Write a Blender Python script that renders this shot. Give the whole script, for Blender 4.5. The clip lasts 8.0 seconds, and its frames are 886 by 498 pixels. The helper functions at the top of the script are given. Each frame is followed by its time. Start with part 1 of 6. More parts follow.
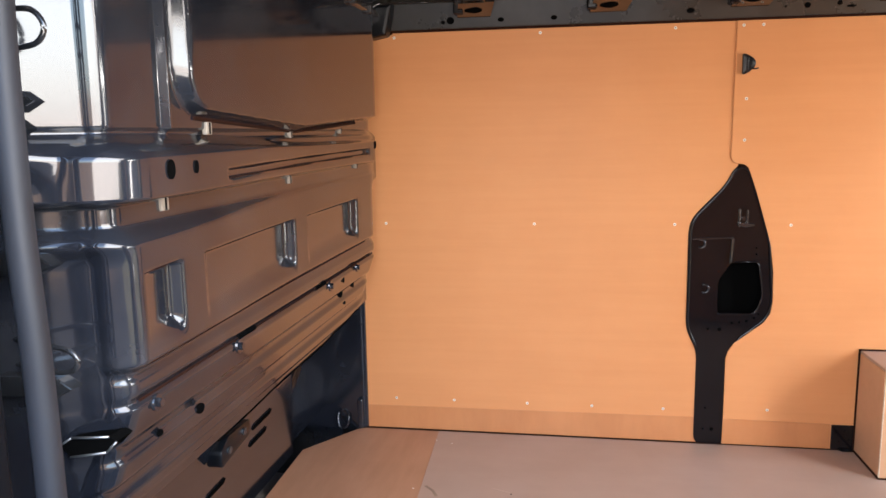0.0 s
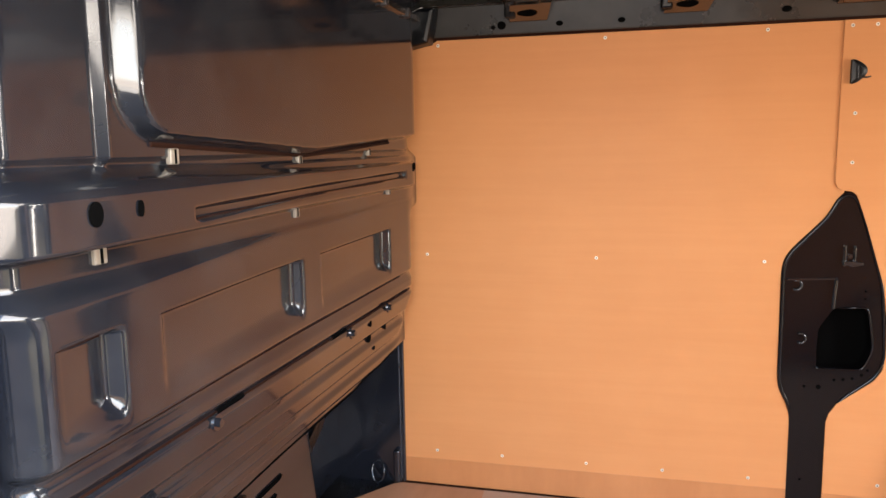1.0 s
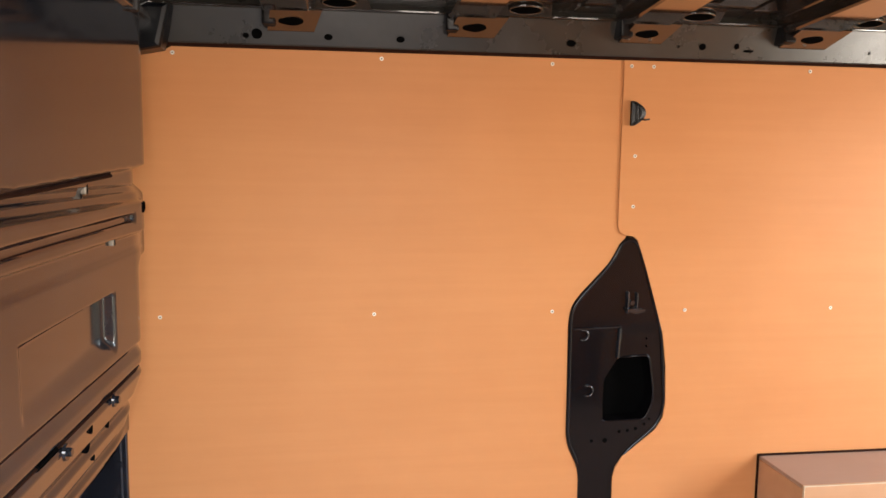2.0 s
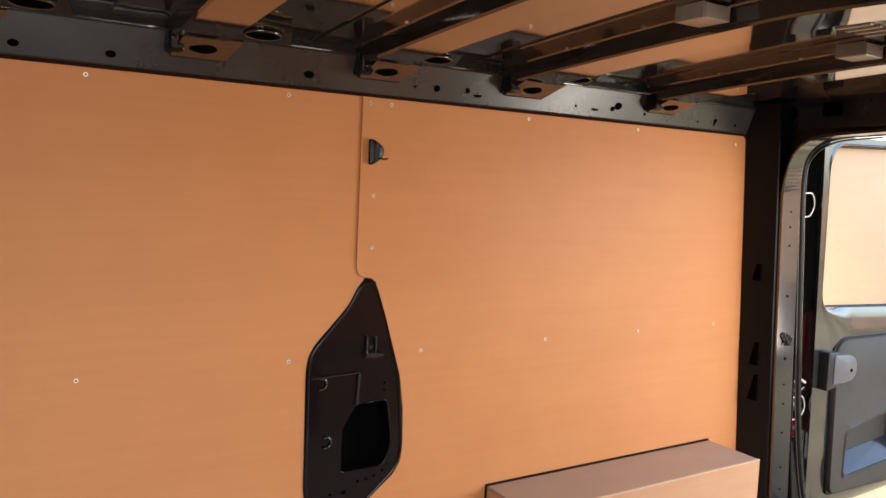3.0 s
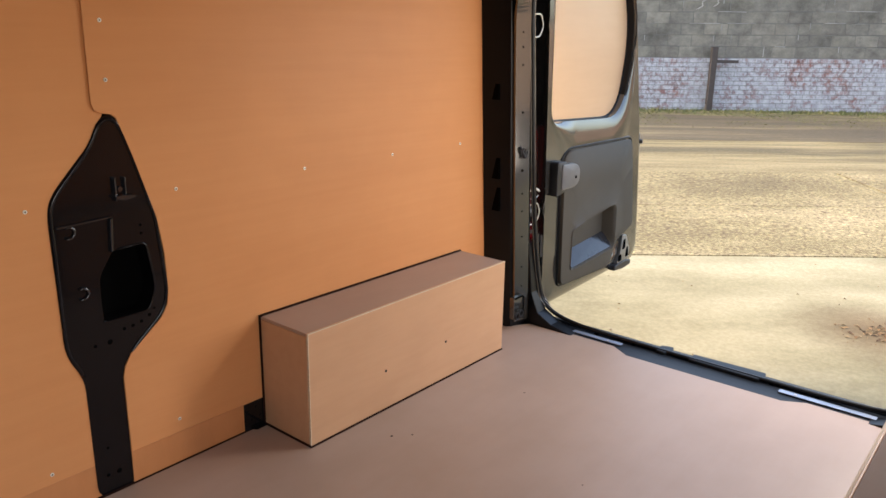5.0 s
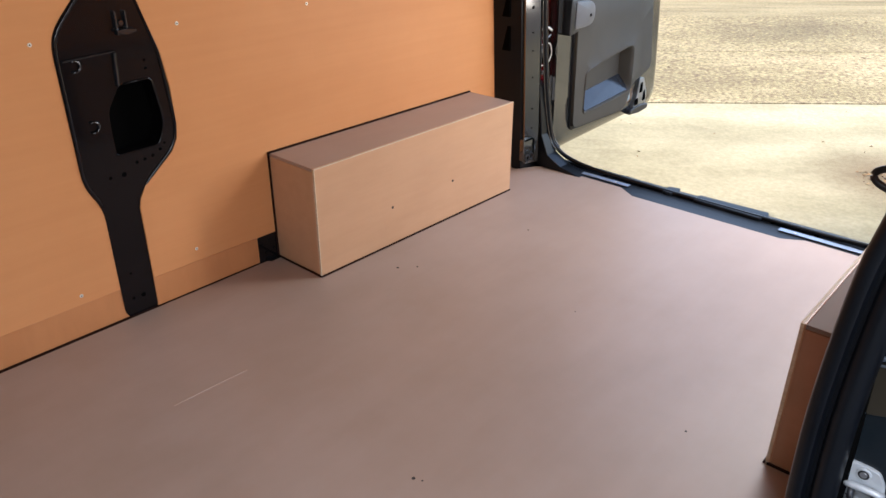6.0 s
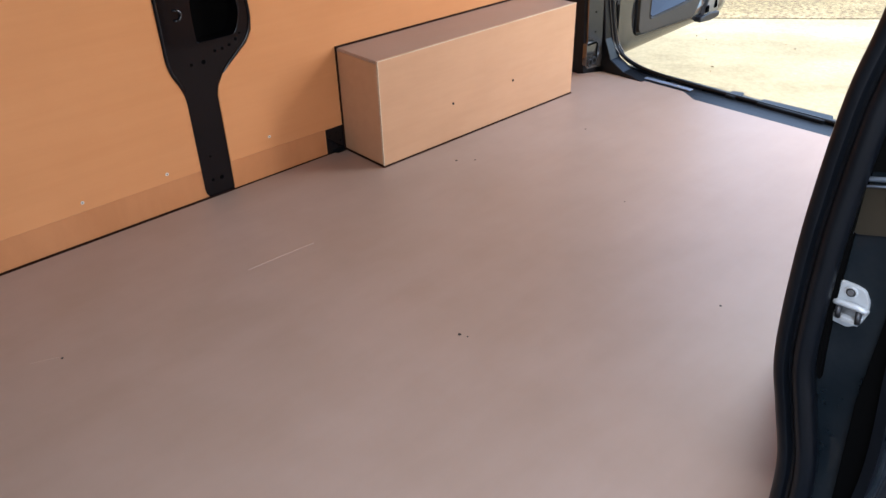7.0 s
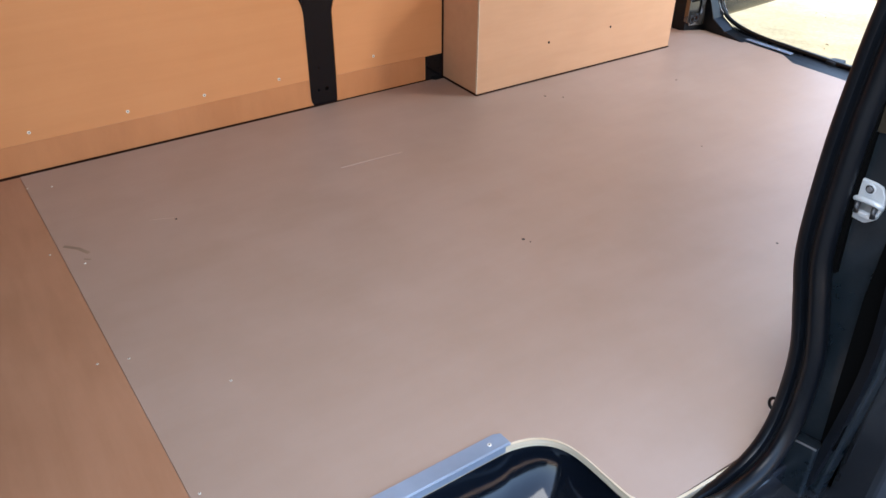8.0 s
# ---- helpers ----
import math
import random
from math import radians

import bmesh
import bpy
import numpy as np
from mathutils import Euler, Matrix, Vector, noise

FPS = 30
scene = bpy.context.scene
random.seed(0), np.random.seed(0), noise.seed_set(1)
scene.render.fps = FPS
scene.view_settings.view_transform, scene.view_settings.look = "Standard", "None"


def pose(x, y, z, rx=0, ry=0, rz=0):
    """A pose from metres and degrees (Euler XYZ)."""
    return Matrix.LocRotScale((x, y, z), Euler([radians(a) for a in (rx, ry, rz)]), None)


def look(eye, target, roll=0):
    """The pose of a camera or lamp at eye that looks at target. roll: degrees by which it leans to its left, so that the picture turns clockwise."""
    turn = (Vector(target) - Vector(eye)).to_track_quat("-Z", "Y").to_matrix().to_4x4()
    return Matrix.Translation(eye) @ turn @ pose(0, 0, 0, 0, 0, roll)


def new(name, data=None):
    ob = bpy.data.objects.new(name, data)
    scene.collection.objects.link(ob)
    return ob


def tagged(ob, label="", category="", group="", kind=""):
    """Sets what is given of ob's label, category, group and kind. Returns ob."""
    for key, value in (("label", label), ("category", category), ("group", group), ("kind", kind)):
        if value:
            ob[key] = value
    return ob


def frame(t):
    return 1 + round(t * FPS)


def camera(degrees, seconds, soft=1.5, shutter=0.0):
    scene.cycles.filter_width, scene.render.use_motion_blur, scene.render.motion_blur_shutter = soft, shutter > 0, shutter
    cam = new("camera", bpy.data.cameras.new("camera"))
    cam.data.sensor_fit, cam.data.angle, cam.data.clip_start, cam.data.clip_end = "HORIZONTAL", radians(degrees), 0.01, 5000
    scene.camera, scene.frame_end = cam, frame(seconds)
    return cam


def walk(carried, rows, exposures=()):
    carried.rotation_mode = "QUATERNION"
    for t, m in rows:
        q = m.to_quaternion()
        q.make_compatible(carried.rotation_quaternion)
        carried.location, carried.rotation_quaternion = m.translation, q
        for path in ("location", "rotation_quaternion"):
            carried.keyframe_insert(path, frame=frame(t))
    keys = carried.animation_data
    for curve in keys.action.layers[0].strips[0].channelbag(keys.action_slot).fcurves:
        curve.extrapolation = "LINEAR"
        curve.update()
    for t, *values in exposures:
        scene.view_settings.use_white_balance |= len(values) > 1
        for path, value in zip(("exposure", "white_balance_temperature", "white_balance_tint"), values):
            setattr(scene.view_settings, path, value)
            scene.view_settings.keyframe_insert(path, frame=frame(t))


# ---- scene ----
cam = camera(60.6, 8.0)
PATH = [
    (0, (0.626, -2.243, 0.93), (0.304, -0.292, 0.624), -0.9),
    (0.2, (0.651, -2.160, 0.951), (0.217, -0.230, 0.651), -1.2),
    (0.5, (0.663, -2.081, 0.958), (0.134, -0.173, 0.673), -1.3),
    (0.7, (0.656, -2.033, 0.961), (0.110, -0.131, 0.674), -1.2),
    (1, (0.639, -1.958, 0.951), (0.136, -0.042, 0.677), -0.9),
    (1.2, (0.604, -1.882, 0.951), (0.196, 0.058, 0.683), -0.6),
    (1.5, (0.549, -1.757, 0.96), (0.368, 0.219, 0.714), 0.3),
    (1.7, (0.51, -1.705, 0.966), (0.513, 0.281, 0.737), 0.5),
    (2.8, (0.386, -1.505, 1.03), (1.284, 0.274, 0.858), 1.8),
    (3, (0.388, -1.488, 1.044), (1.427, 0.212, 0.867), 2.5),
    (3.2, (0.389, -1.485, 1.042), (1.546, 0.138, 0.873), 2.9),
    (3.5, (0.385, -1.466, 1.047), (1.681, 0.047, 0.868), 3.2),
    (4, (0.375, -1.468, 1.048), (1.8, -0.082, 0.831), 2.9),
    (4.2, (0.37, -1.474, 1.044), (1.828, -0.127, 0.799), 2.7),
    (4.5, (0.361, -1.485, 1.033), (1.851, -0.191, 0.706), 2.3),
    (5, (0.356, -1.49, 0.999), (1.845, -0.274, 0.446), 1.1),
    (5.2, (0.365, -1.494, 1.008), (1.831, -0.303, 0.349), 1.2),
    (6.5, (0.33, -1.665, 0.939), (1.576, -0.452, -0.05), -1.5),
    (7, (0.281, -1.725, 0.92), (1.416, -0.46, -0.135), -1.6),
    (7.5, (0.216, -1.809, 0.899), (1.244, -0.487, -0.194), -1.2),
    (8, (0.192, -1.9, 0.877), (1.114, -0.519, -0.239), 0.5),
]
EXPOSURES = [(0.0, 3.76, 6600, 12), (1.5, 3.80, 7200, 12), (3.0, 3.14, 6900, 12), (3.5, 3.06, 6700, 12), (4.5, 2.94, 6500, 12), (5.0, 2.62, 7250, 12), (6.5, 3.00, 6350, 10), (7.5, 3.15, 6400, 9), (8.0, 3.24, 6350, 8)]
walk(cam, [(t, look(eye, target, roll)) for t, eye, target, roll in PATH], exposures=EXPOSURES)

# ---- world, sun, exposure ----
SUN_AZ, SUN_EL = 330.0, 40.0      # compass turn from +y towards +x, height above the horizon
world = bpy.data.worlds.new("sky_world")
scene.world = world
world.use_nodes = True
wn, wl = world.node_tree.nodes, world.node_tree.links
sky = wn.new("ShaderNodeTexSky")
sky.sky_type = "NISHITA"
sky.sun_disc = False
sky.sun_elevation, sky.sun_rotation = radians(SUN_EL), radians(SUN_AZ)
sky.air_density, sky.dust_density, sky.ozone_density = 1.0, 4.0, 1.0
wn["Background"].inputs["Strength"].default_value = 0.15
wl.new(sky.outputs["Color"], wn["Background"].inputs["Color"])

sun = new("sun", bpy.data.lights.new("sun", "SUN"))
sun.data.energy, sun.data.angle, sun.data.color = 0.3, radians(25), (1.0, 0.95, 0.88)
sun_from = Vector((math.sin(radians(SUN_AZ)) * math.cos(radians(SUN_EL)), math.cos(radians(SUN_AZ)) * math.cos(radians(SUN_EL)), math.sin(radians(SUN_EL))))
sun.matrix_world = look(sun_from * 30, (0, 0, 0))

# daylight of the open side, standing in the sliding door's opening
side_light = new("side_door_daylight", bpy.data.lights.new("side_door_daylight", "AREA"))
side_light.data.shape, side_light.data.size, side_light.data.size_y = "RECTANGLE", 0.72, 0.56
side_light.data.energy, side_light.data.color = 1.08, (1.0, 0.96, 0.92)
side_light.matrix_world = look((0.58, -1.66, 1.01), (0.42, -0.86, 0.42))

# daylight of the open rear, in the parts of the rear opening beside the far door
for name, w, h, at, power in (("rear_door_daylight", 0.20, 0.92, (2.66, -1.14, 0.72), 1.25), ("rear_door_skylight", 0.86, 0.05, (2.64, -0.95, 1.185), 0.7)):
    lamp_in = new(name, bpy.data.lights.new(name, "AREA"))
    lamp_in.data.shape, lamp_in.data.size, lamp_in.data.size_y = "RECTANGLE", w, h
    lamp_in.data.energy, lamp_in.data.color = power, (1.0, 0.96, 0.92)
    lamp_in.matrix_world = look(at, (at[0] - 1.0, at[1] + (1.0 if h > 0.5 else 0.0), at[2] - 0.9))


# ---- materials ----
def material(name, base, rough=0.5, metal=0.0, coat=0.0):
    m = bpy.data.materials.new(name)
    m.use_nodes = True
    b = m.node_tree.nodes["Principled BSDF"]
    b.inputs["Base Color"].default_value = (*base, 1)
    b.inputs["Roughness"].default_value = rough
    b.inputs["Metallic"].default_value = metal
    b.inputs["Coat Weight"].default_value = coat
    b.inputs["Coat Roughness"].default_value = 0.05
    return m


def node(m, kind, **sockets):
    n = m.node_tree.nodes.new(kind)
    for key, value in sockets.items():
        n.inputs[key.replace("_", " ")].default_value = value
    return n


def link(m, a, out, b, into):
    m.node_tree.links.new(a.outputs[out], b.inputs[into])


def shader(m):
    return m.node_tree.nodes["Principled BSDF"]


def place(m, scale=(1, 1, 1), turn=(0, 0, 0), local=False):
    """World-sized coordinates, stretched by scale."""
    src = node(m, "ShaderNodeTexCoord") if local else node(m, "ShaderNodeNewGeometry")
    mp = node(m, "ShaderNodeMapping")
    mp.inputs["Scale"].default_value = scale
    mp.inputs["Rotation"].default_value = [radians(a) for a in turn]
    link(m, src, "Object" if local else "Position", mp, "Vector")
    return mp


def noise_at(m, mp, scale, detail=4.0, rough=0.55):
    n = node(m, "ShaderNodeTexNoise", Scale=scale, Detail=detail, Roughness=rough)
    link(m, mp, "Vector", n, "Vector")
    return n


def ramp(m, src, out, stops):
    r = node(m, "ShaderNodeValToRGB")
    e = r.color_ramp.elements
    while len(e) < len(stops):
        e.new(0.5)
    for el, (pos, col) in zip(e, stops):
        el.position = pos
        el.color = (*col, 1) if len(col) == 3 else col
    link(m, src, out, r, "Fac")
    return r


def mix(m, fac, a, b, blend="MIX"):
    """fac, a, b: (node, output) or plain values."""
    x = m.node_tree.nodes.new("ShaderNodeMix")
    x.data_type, x.blend_type = "RGBA", blend
    for socket, v in ((x.inputs[0], fac), (x.inputs[6], a), (x.inputs[7], b)):
        if isinstance(v, tuple) and not isinstance(v[0], (int, float)):
            m.node_tree.links.new(v[0].outputs[v[1]], socket)
        elif isinstance(v, tuple):
            socket.default_value = (*v, 1)
        else:
            socket.default_value = v
    return x


def bump(m, src, out, strength, distance):
    b = node(m, "ShaderNodeBump", Strength=strength, Distance=distance)
    link(m, src, out, b, "Height")
    link(m, b, "Normal", shader(m), "Normal")
    return b


def rough_from(m, src, out, low, high):
    r = node(m, "ShaderNodeMapRange", To_Min=low, To_Max=high)
    link(m, src, out, r, "Value")
    link(m, r, "Result", shader(m), "Roughness")


def plywood(name, light, dark, stain, grain_scale, low, high):
    """Lacquered plywood face: long faint grain, broad cloudy tone, fine pores."""
    m = material(name, light, 0.4)
    fine = noise_at(m, place(m, grain_scale), 1.0, 6.0, 0.6)
    grain = ramp(m, fine, "Fac", [(0.35, dark), (0.62, light)])
    broad = noise_at(m, place(m, (0.9, 0.9, 2.2)), 1.6, 3.0)
    tone = ramp(m, broad, "Fac", [(0.3, stain), (0.75, (1, 1, 1))])
    both = mix(m, 0.8, (grain, "Color"), (tone, "Color"), "MULTIPLY")
    cloud = noise_at(m, place(m), 5.5, 5.0, 0.6)
    veil = ramp(m, cloud, "Fac", [(0.32, tuple(0.45 + 0.55 * c for c in stain)), (0.62, (1, 1, 1))])
    both = mix(m, 0.8, (both, 2), (veil, "Color"), "MULTIPLY")
    link(m, both, 2, shader(m), "Base Color")
    rough_from(m, broad, "Fac", low, high)
    bump(m, fine, "Fac", 0.04, 0.002)
    return m


PLY_WALL = plywood("plywood_wall", (0.692, 0.306, 0.121), (0.673, 0.292, 0.113), (0.92, 0.89, 0.86), (2.2, 30, 45), 0.44, 0.58)
shader(PLY_WALL).inputs["Specular IOR Level"].default_value = 0.26
PLY_KICK = plywood("plywood_kick", (0.61, 0.255, 0.098), (0.555, 0.225, 0.083), (0.86, 0.82, 0.79), (14, 30, 4), 0.34, 0.46)
PLY_BOX = plywood("plywood_box", (0.61, 0.35, 0.195), (0.585, 0.332, 0.182), (0.90, 0.88, 0.86), (5, 40, 40), 0.36, 0.46)
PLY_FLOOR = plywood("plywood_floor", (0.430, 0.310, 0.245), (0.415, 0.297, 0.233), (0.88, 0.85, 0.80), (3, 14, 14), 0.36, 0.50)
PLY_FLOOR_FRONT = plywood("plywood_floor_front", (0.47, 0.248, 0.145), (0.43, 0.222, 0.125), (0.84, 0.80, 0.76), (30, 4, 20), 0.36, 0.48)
# darker matt copy of the floor plywood, shade of the near box top included
PLY_SHADED_TOP = plywood("plywood_shaded_top", (0.30, 0.245, 0.215), (0.28, 0.225, 0.195), (0.88, 0.85, 0.82), (3, 14, 14), 0.6, 0.75)
shader(PLY_SHADED_TOP).inputs["Specular IOR Level"].default_value = 0.12
PLY_PALE = plywood("plywood_pale", (0.83, 0.52, 0.29), (0.81, 0.50, 0.275), (0.95, 0.93, 0.92), (5, 40, 40), 0.30, 0.42)
PLY_EDGE = plywood("plywood_edge", (0.74, 0.62, 0.45), (0.60, 0.46, 0.30), (0.9, 0.88, 0.85), (10, 10, 300), 0.55, 0.7)


def painted(name, base, rough, dirt=0.15):
    """Glossy body paint with a little orange peel and dust."""
    m = material(name, base, rough, 0.0, 0.6)
    dust = noise_at(m, place(m), 5.0, 6.0, 0.65)
    tone = ramp(m, dust, "Fac", [(0.45, base), (0.8, tuple(c + 0.02 * dirt / 0.15 for c in base))])
    link(m, tone, "Color", shader(m), "Base Color")
    rough_from(m, dust, "Fac", rough * 0.7, rough * 1.5)
    peel = noise_at(m, place(m), 60.0, 2.0)
    bump(m, peel, "Fac", 0.03, 0.001)
    return m


PAINT = painted("black_body_paint", (0.0105, 0.0122, 0.0170), 0.11)
shader(PAINT).inputs["Coat Weight"].default_value = 0.4
PAINT_ROOF = painted("black_roof_paint", (0.024, 0.018, 0.014), 0.07)
shader(PAINT_ROOF).inputs["Coat Weight"].default_value = 1.0
shader(PAINT_ROOF).inputs["IOR"].default_value = 1.6
RAIL_PAINT = painted("black_rail_paint", (0.030, 0.028, 0.023), 0.26)
shader(RAIL_PAINT).inputs["Coat Weight"].default_value = 0.0
shader(RAIL_PAINT).inputs["Specular IOR Level"].default_value = 0.70
PAINT_BOW = painted("black_bow_paint", (0.006, 0.005, 0.005), 0.20)
shader(PAINT_BOW).inputs["Coat Weight"].default_value = 0.0
shader(PAINT_BOW).inputs["Specular IOR Level"].default_value = 0.30
PAINT_OUT = painted("black_outer_paint", (0.012, 0.013, 0.015), 0.08)
JAMB_PAINT = painted("jamb_paint", (0.0065, 0.0100, 0.0130), 0.26)
shader(JAMB_PAINT).inputs["Coat Weight"].default_value = 0.2
shader(JAMB_PAINT).inputs["Specular IOR Level"].default_value = 0.22
PILLAR_PAINT = painted("pillar_paint", (0.0060, 0.0055, 0.0065), 0.09, 0.0)
shader(PILLAR_PAINT).inputs["Coat Weight"].default_value = 0.0
shader(PILLAR_PAINT).inputs["Specular IOR Level"].default_value = 0.34
DOOR_PAINT = painted("door_paint", (0.105, 0.101, 0.094), 0.11, 0.0)
shader(DOOR_PAINT).inputs["Metallic"].default_value = 0.75


def plain(name, base, rough, metal=0.0, scale=40.0, vary=0.25, relief=0.05):
    """A surface with fine grain and a cloudy tone at two scales."""
    m = material(name, base, rough, metal)
    fine = noise_at(m, place(m), scale * 8, 3.0)
    broad = noise_at(m, place(m), scale * 0.2, 4.0)
    tone = ramp(m, broad, "Fac", [(0.3, tuple(c * (1 - vary) for c in base)), (0.7, tuple(min(1, c * (1 + vary * 0.5)) for c in base))])
    link(m, tone, "Color", shader(m), "Base Color")
    rough_from(m, broad, "Fac", max(0.03, rough - 0.07), min(1, rough + 0.08))
    bump(m, fine, "Fac", relief, 0.001)
    return m


RUBBER = plain("black_rubber", (0.0030, 0.0040, 0.0058), 0.34)
shader(RUBBER).inputs["Specular IOR Level"].default_value = 0.28
RUBBER_GREY = plain("weathered_rubber", (0.013, 0.015, 0.020), 0.62)
TRIM = plain("grey_trim_plastic", (0.074, 0.063, 0.049), 0.6, 0, 40, 0.12, 0.2)
shader(TRIM).inputs["Specular IOR Level"].default_value = 0.3
DARK_PLASTIC = plain("dark_plastic", (0.02, 0.02, 0.022), 0.4)
HANDLE_GREY = plain("handle_grey_plastic", (0.13, 0.13, 0.135), 0.35)
JAMB_REFLECTION = plain("jamb_reflection", (0.022, 0.018, 0.012), 0.3, 0, 40, 0.5)
POCKET = plain("pocket_floor_plastic", (0.028, 0.029, 0.033), 0.14)
STEP_PLASTIC = plain("step_plastic", (0.004, 0.006, 0.010), 0.12, 0, 20, 0.2, 0.01)
CLIP_METAL = plain("dull_clip_metal", (0.30, 0.26, 0.21), 0.42, 0.15)
ZINC = plain("zinc_metal", (0.36, 0.37, 0.38), 0.36, 0.85)
ALU = plain("aluminium", (0.36, 0.43, 0.54), 0.42, 0.55)
STRIKER_PLATE = plain("bright_zinc_plate", (0.46, 0.48, 0.49), 0.38, 0.25)
STEEL = plain("steel_screw", (0.88, 0.83, 0.74), 0.4, 0.25)
# flat black without gloss, stands in for the shade inside holes and gaps
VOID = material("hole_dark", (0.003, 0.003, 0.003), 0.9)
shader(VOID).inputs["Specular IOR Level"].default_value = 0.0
# dark sealant; also stands in for shade in the partition's creases
CAULK_AND_SHADE = plain("gap_filler_and_shade", (0.026, 0.009, 0.005), 0.9)
shader(CAULK_AND_SHADE).inputs["Specular IOR Level"].default_value = 0.1
SILL_GREY = plain("painted_sill", (0.016, 0.022, 0.030), 0.45)
shader(SILL_GREY).inputs["Specular IOR Level"].default_value = 0.22
WHITE_WIRE = plain("weathered_white_wire", (0.55, 0.55, 0.53), 0.6)
RED_LENS = material("red_lamp_lens", (0.10, 0.003, 0.005), 0.12, 0, 0.4)
LAMP_LENS = plain("lamp_lens", (0.62, 0.58, 0.55), 0.22)
SPOT_DARK = material("dark_speck", (0.03, 0.022, 0.018), 0.7)
SCUFF = plain("floor_scuff", (0.31, 0.225, 0.16), 0.6, 0, 60, 0.4)
SCRATCH = material("pale_scratch", (0.52, 0.38, 0.30), 0.55)


# ---- mesh helpers ----
def part(name, bm, mat, parent=None, label="", smooth=False, angle=None):
    me = bpy.data.meshes.new(name)
    bmesh.ops.recalc_face_normals(bm, faces=bm.faces)
    if smooth:
        for f in bm.faces:
            f.smooth = True
        if angle:
            for e in bm.edges:
                if len(e.link_faces) == 2 and e.calc_face_angle(0) > radians(angle):
                    e.smooth = False
    bm.to_mesh(me)
    bm.free()
    for mm in mat if isinstance(mat, (list, tuple)) else (mat,):
        me.materials.append(mm)
    ob = new(name, me)
    if parent:
        ob.parent = parent
    if label:
        tagged(ob, label)
    return ob


def empty(name, label, category, group="", kind="", at=(0, 0, 0)):
    ob = new(name)
    ob.empty_display_size = 0.05
    ob.location = at
    return tagged(ob, label, category, group, kind)


def box(x0, x1, y0, y1, z0, z1, bevel=0.0, bm=None, seg=2):
    own = bm is None
    bm = bm or bmesh.new()
    m = Matrix.LocRotScale(((x0 + x1) / 2, (y0 + y1) / 2, (z0 + z1) / 2), None, (abs(x1 - x0), abs(y1 - y0), abs(z1 - z0)))
    g = bmesh.ops.create_cube(bm, size=1, matrix=m)
    if bevel:
        edges = {e for v in g["verts"] for e in v.link_edges}
        bmesh.ops.bevel(bm, geom=list(edges), offset=bevel, segments=seg, affect="EDGES", profile=0.5)
    return bm


def rounded(pts, r, n=5):
    """A closed outline with its corners rounded. r: one radius, or one for each corner."""
    out, k = [], len(pts)
    for i, p in enumerate(pts):
        rr = r[i] if isinstance(r, (list, tuple)) else r
        a, p, b = Vector(pts[i - 1]), Vector(p), Vector(pts[(i + 1) % k])
        if rr <= 0:
            out.append(tuple(p))
            continue
        ra, rb = min(rr, (a - p).length * 0.49), min(rr, (b - p).length * 0.49)
        s, e = p + (a - p).normalized() * ra, p + (b - p).normalized() * rb
        for j in range(n + 1):
            t = j / n
            out.append(tuple((1 - t) ** 2 * s + 2 * t * (1 - t) * p + t * t * e))
    return out


def prism(pts, axis, a0, a1, bevel=0.0, bm=None, to=None):
    """An outline pulled along an axis from a0 to a1. to: maps (u, v, depth) to a place."""
    bm = bm or bmesh.new()
    order = to or {"x": lambda u, v, d: (d, u, v), "y": lambda u, v, d: (u, d, v), "z": lambda u, v, d: (u, v, d)}[axis]
    lo = [bm.verts.new(order(u, v, a0)) for u, v in pts]
    hi = [bm.verts.new(order(u, v, a1)) for u, v in pts]
    f0, f1 = bm.faces.new(lo), bm.faces.new(hi)
    for i in range(len(pts)):
        j = (i + 1) % len(pts)
        bm.faces.new((lo[i], lo[j], hi[j], hi[i]))
    if bevel:
        bmesh.ops.recalc_face_normals(bm, faces=bm.faces)
        bmesh.ops.bevel(bm, geom=list({e for f in (f0, f1) for e in f.edges}), offset=bevel, segments=2, affect="EDGES", profile=0.5)
    return bm


def ring_prism(outer, inner, axis, a0, a1, bm=None, to=None):
    """A frame between two outlines of equal length."""
    bm = bm or bmesh.new()
    order = to or {"x": lambda u, v, d: (d, u, v), "y": lambda u, v, d: (u, d, v), "z": lambda u, v, d: (u, v, d)}[axis]
    rows = [[bm.verts.new(order(u, v, d)) for u, v in pts] for pts, d in ((outer, a0), (outer, a1), (inner, a1), (inner, a0))]
    n = len(outer)
    for r in range(4):
        s = (r + 1) % 4
        for i in range(n):
            j = (i + 1) % n
            bm.faces.new((rows[r][i], rows[r][j], rows[s][j], rows[s][i]))
    return bm


def spline(pts, n=6, closed=False):
    """Catmull-Rom through the points."""
    p = [Vector(q) for q in pts]
    out = []
    last = len(p) if closed else len(p) - 1
    for i in range(last):
        if closed:
            a, b, c, d = p[i - 1], p[i], p[(i + 1) % len(p)], p[(i + 2) % len(p)]
        else:
            a, b, c, d = p[max(i - 1, 0)], p[i], p[i + 1], p[min(i + 2, len(p) - 1)]
        for j in range(n):
            t = j / n
            out.append(0.5 * (2 * b + (c - a) * t + (2 * a - 5 * b + 4 * c - d) * t * t + (3 * b - a - 3 * c + d) * t ** 3))
    if not closed:
        out.append(p[-1])
    return out


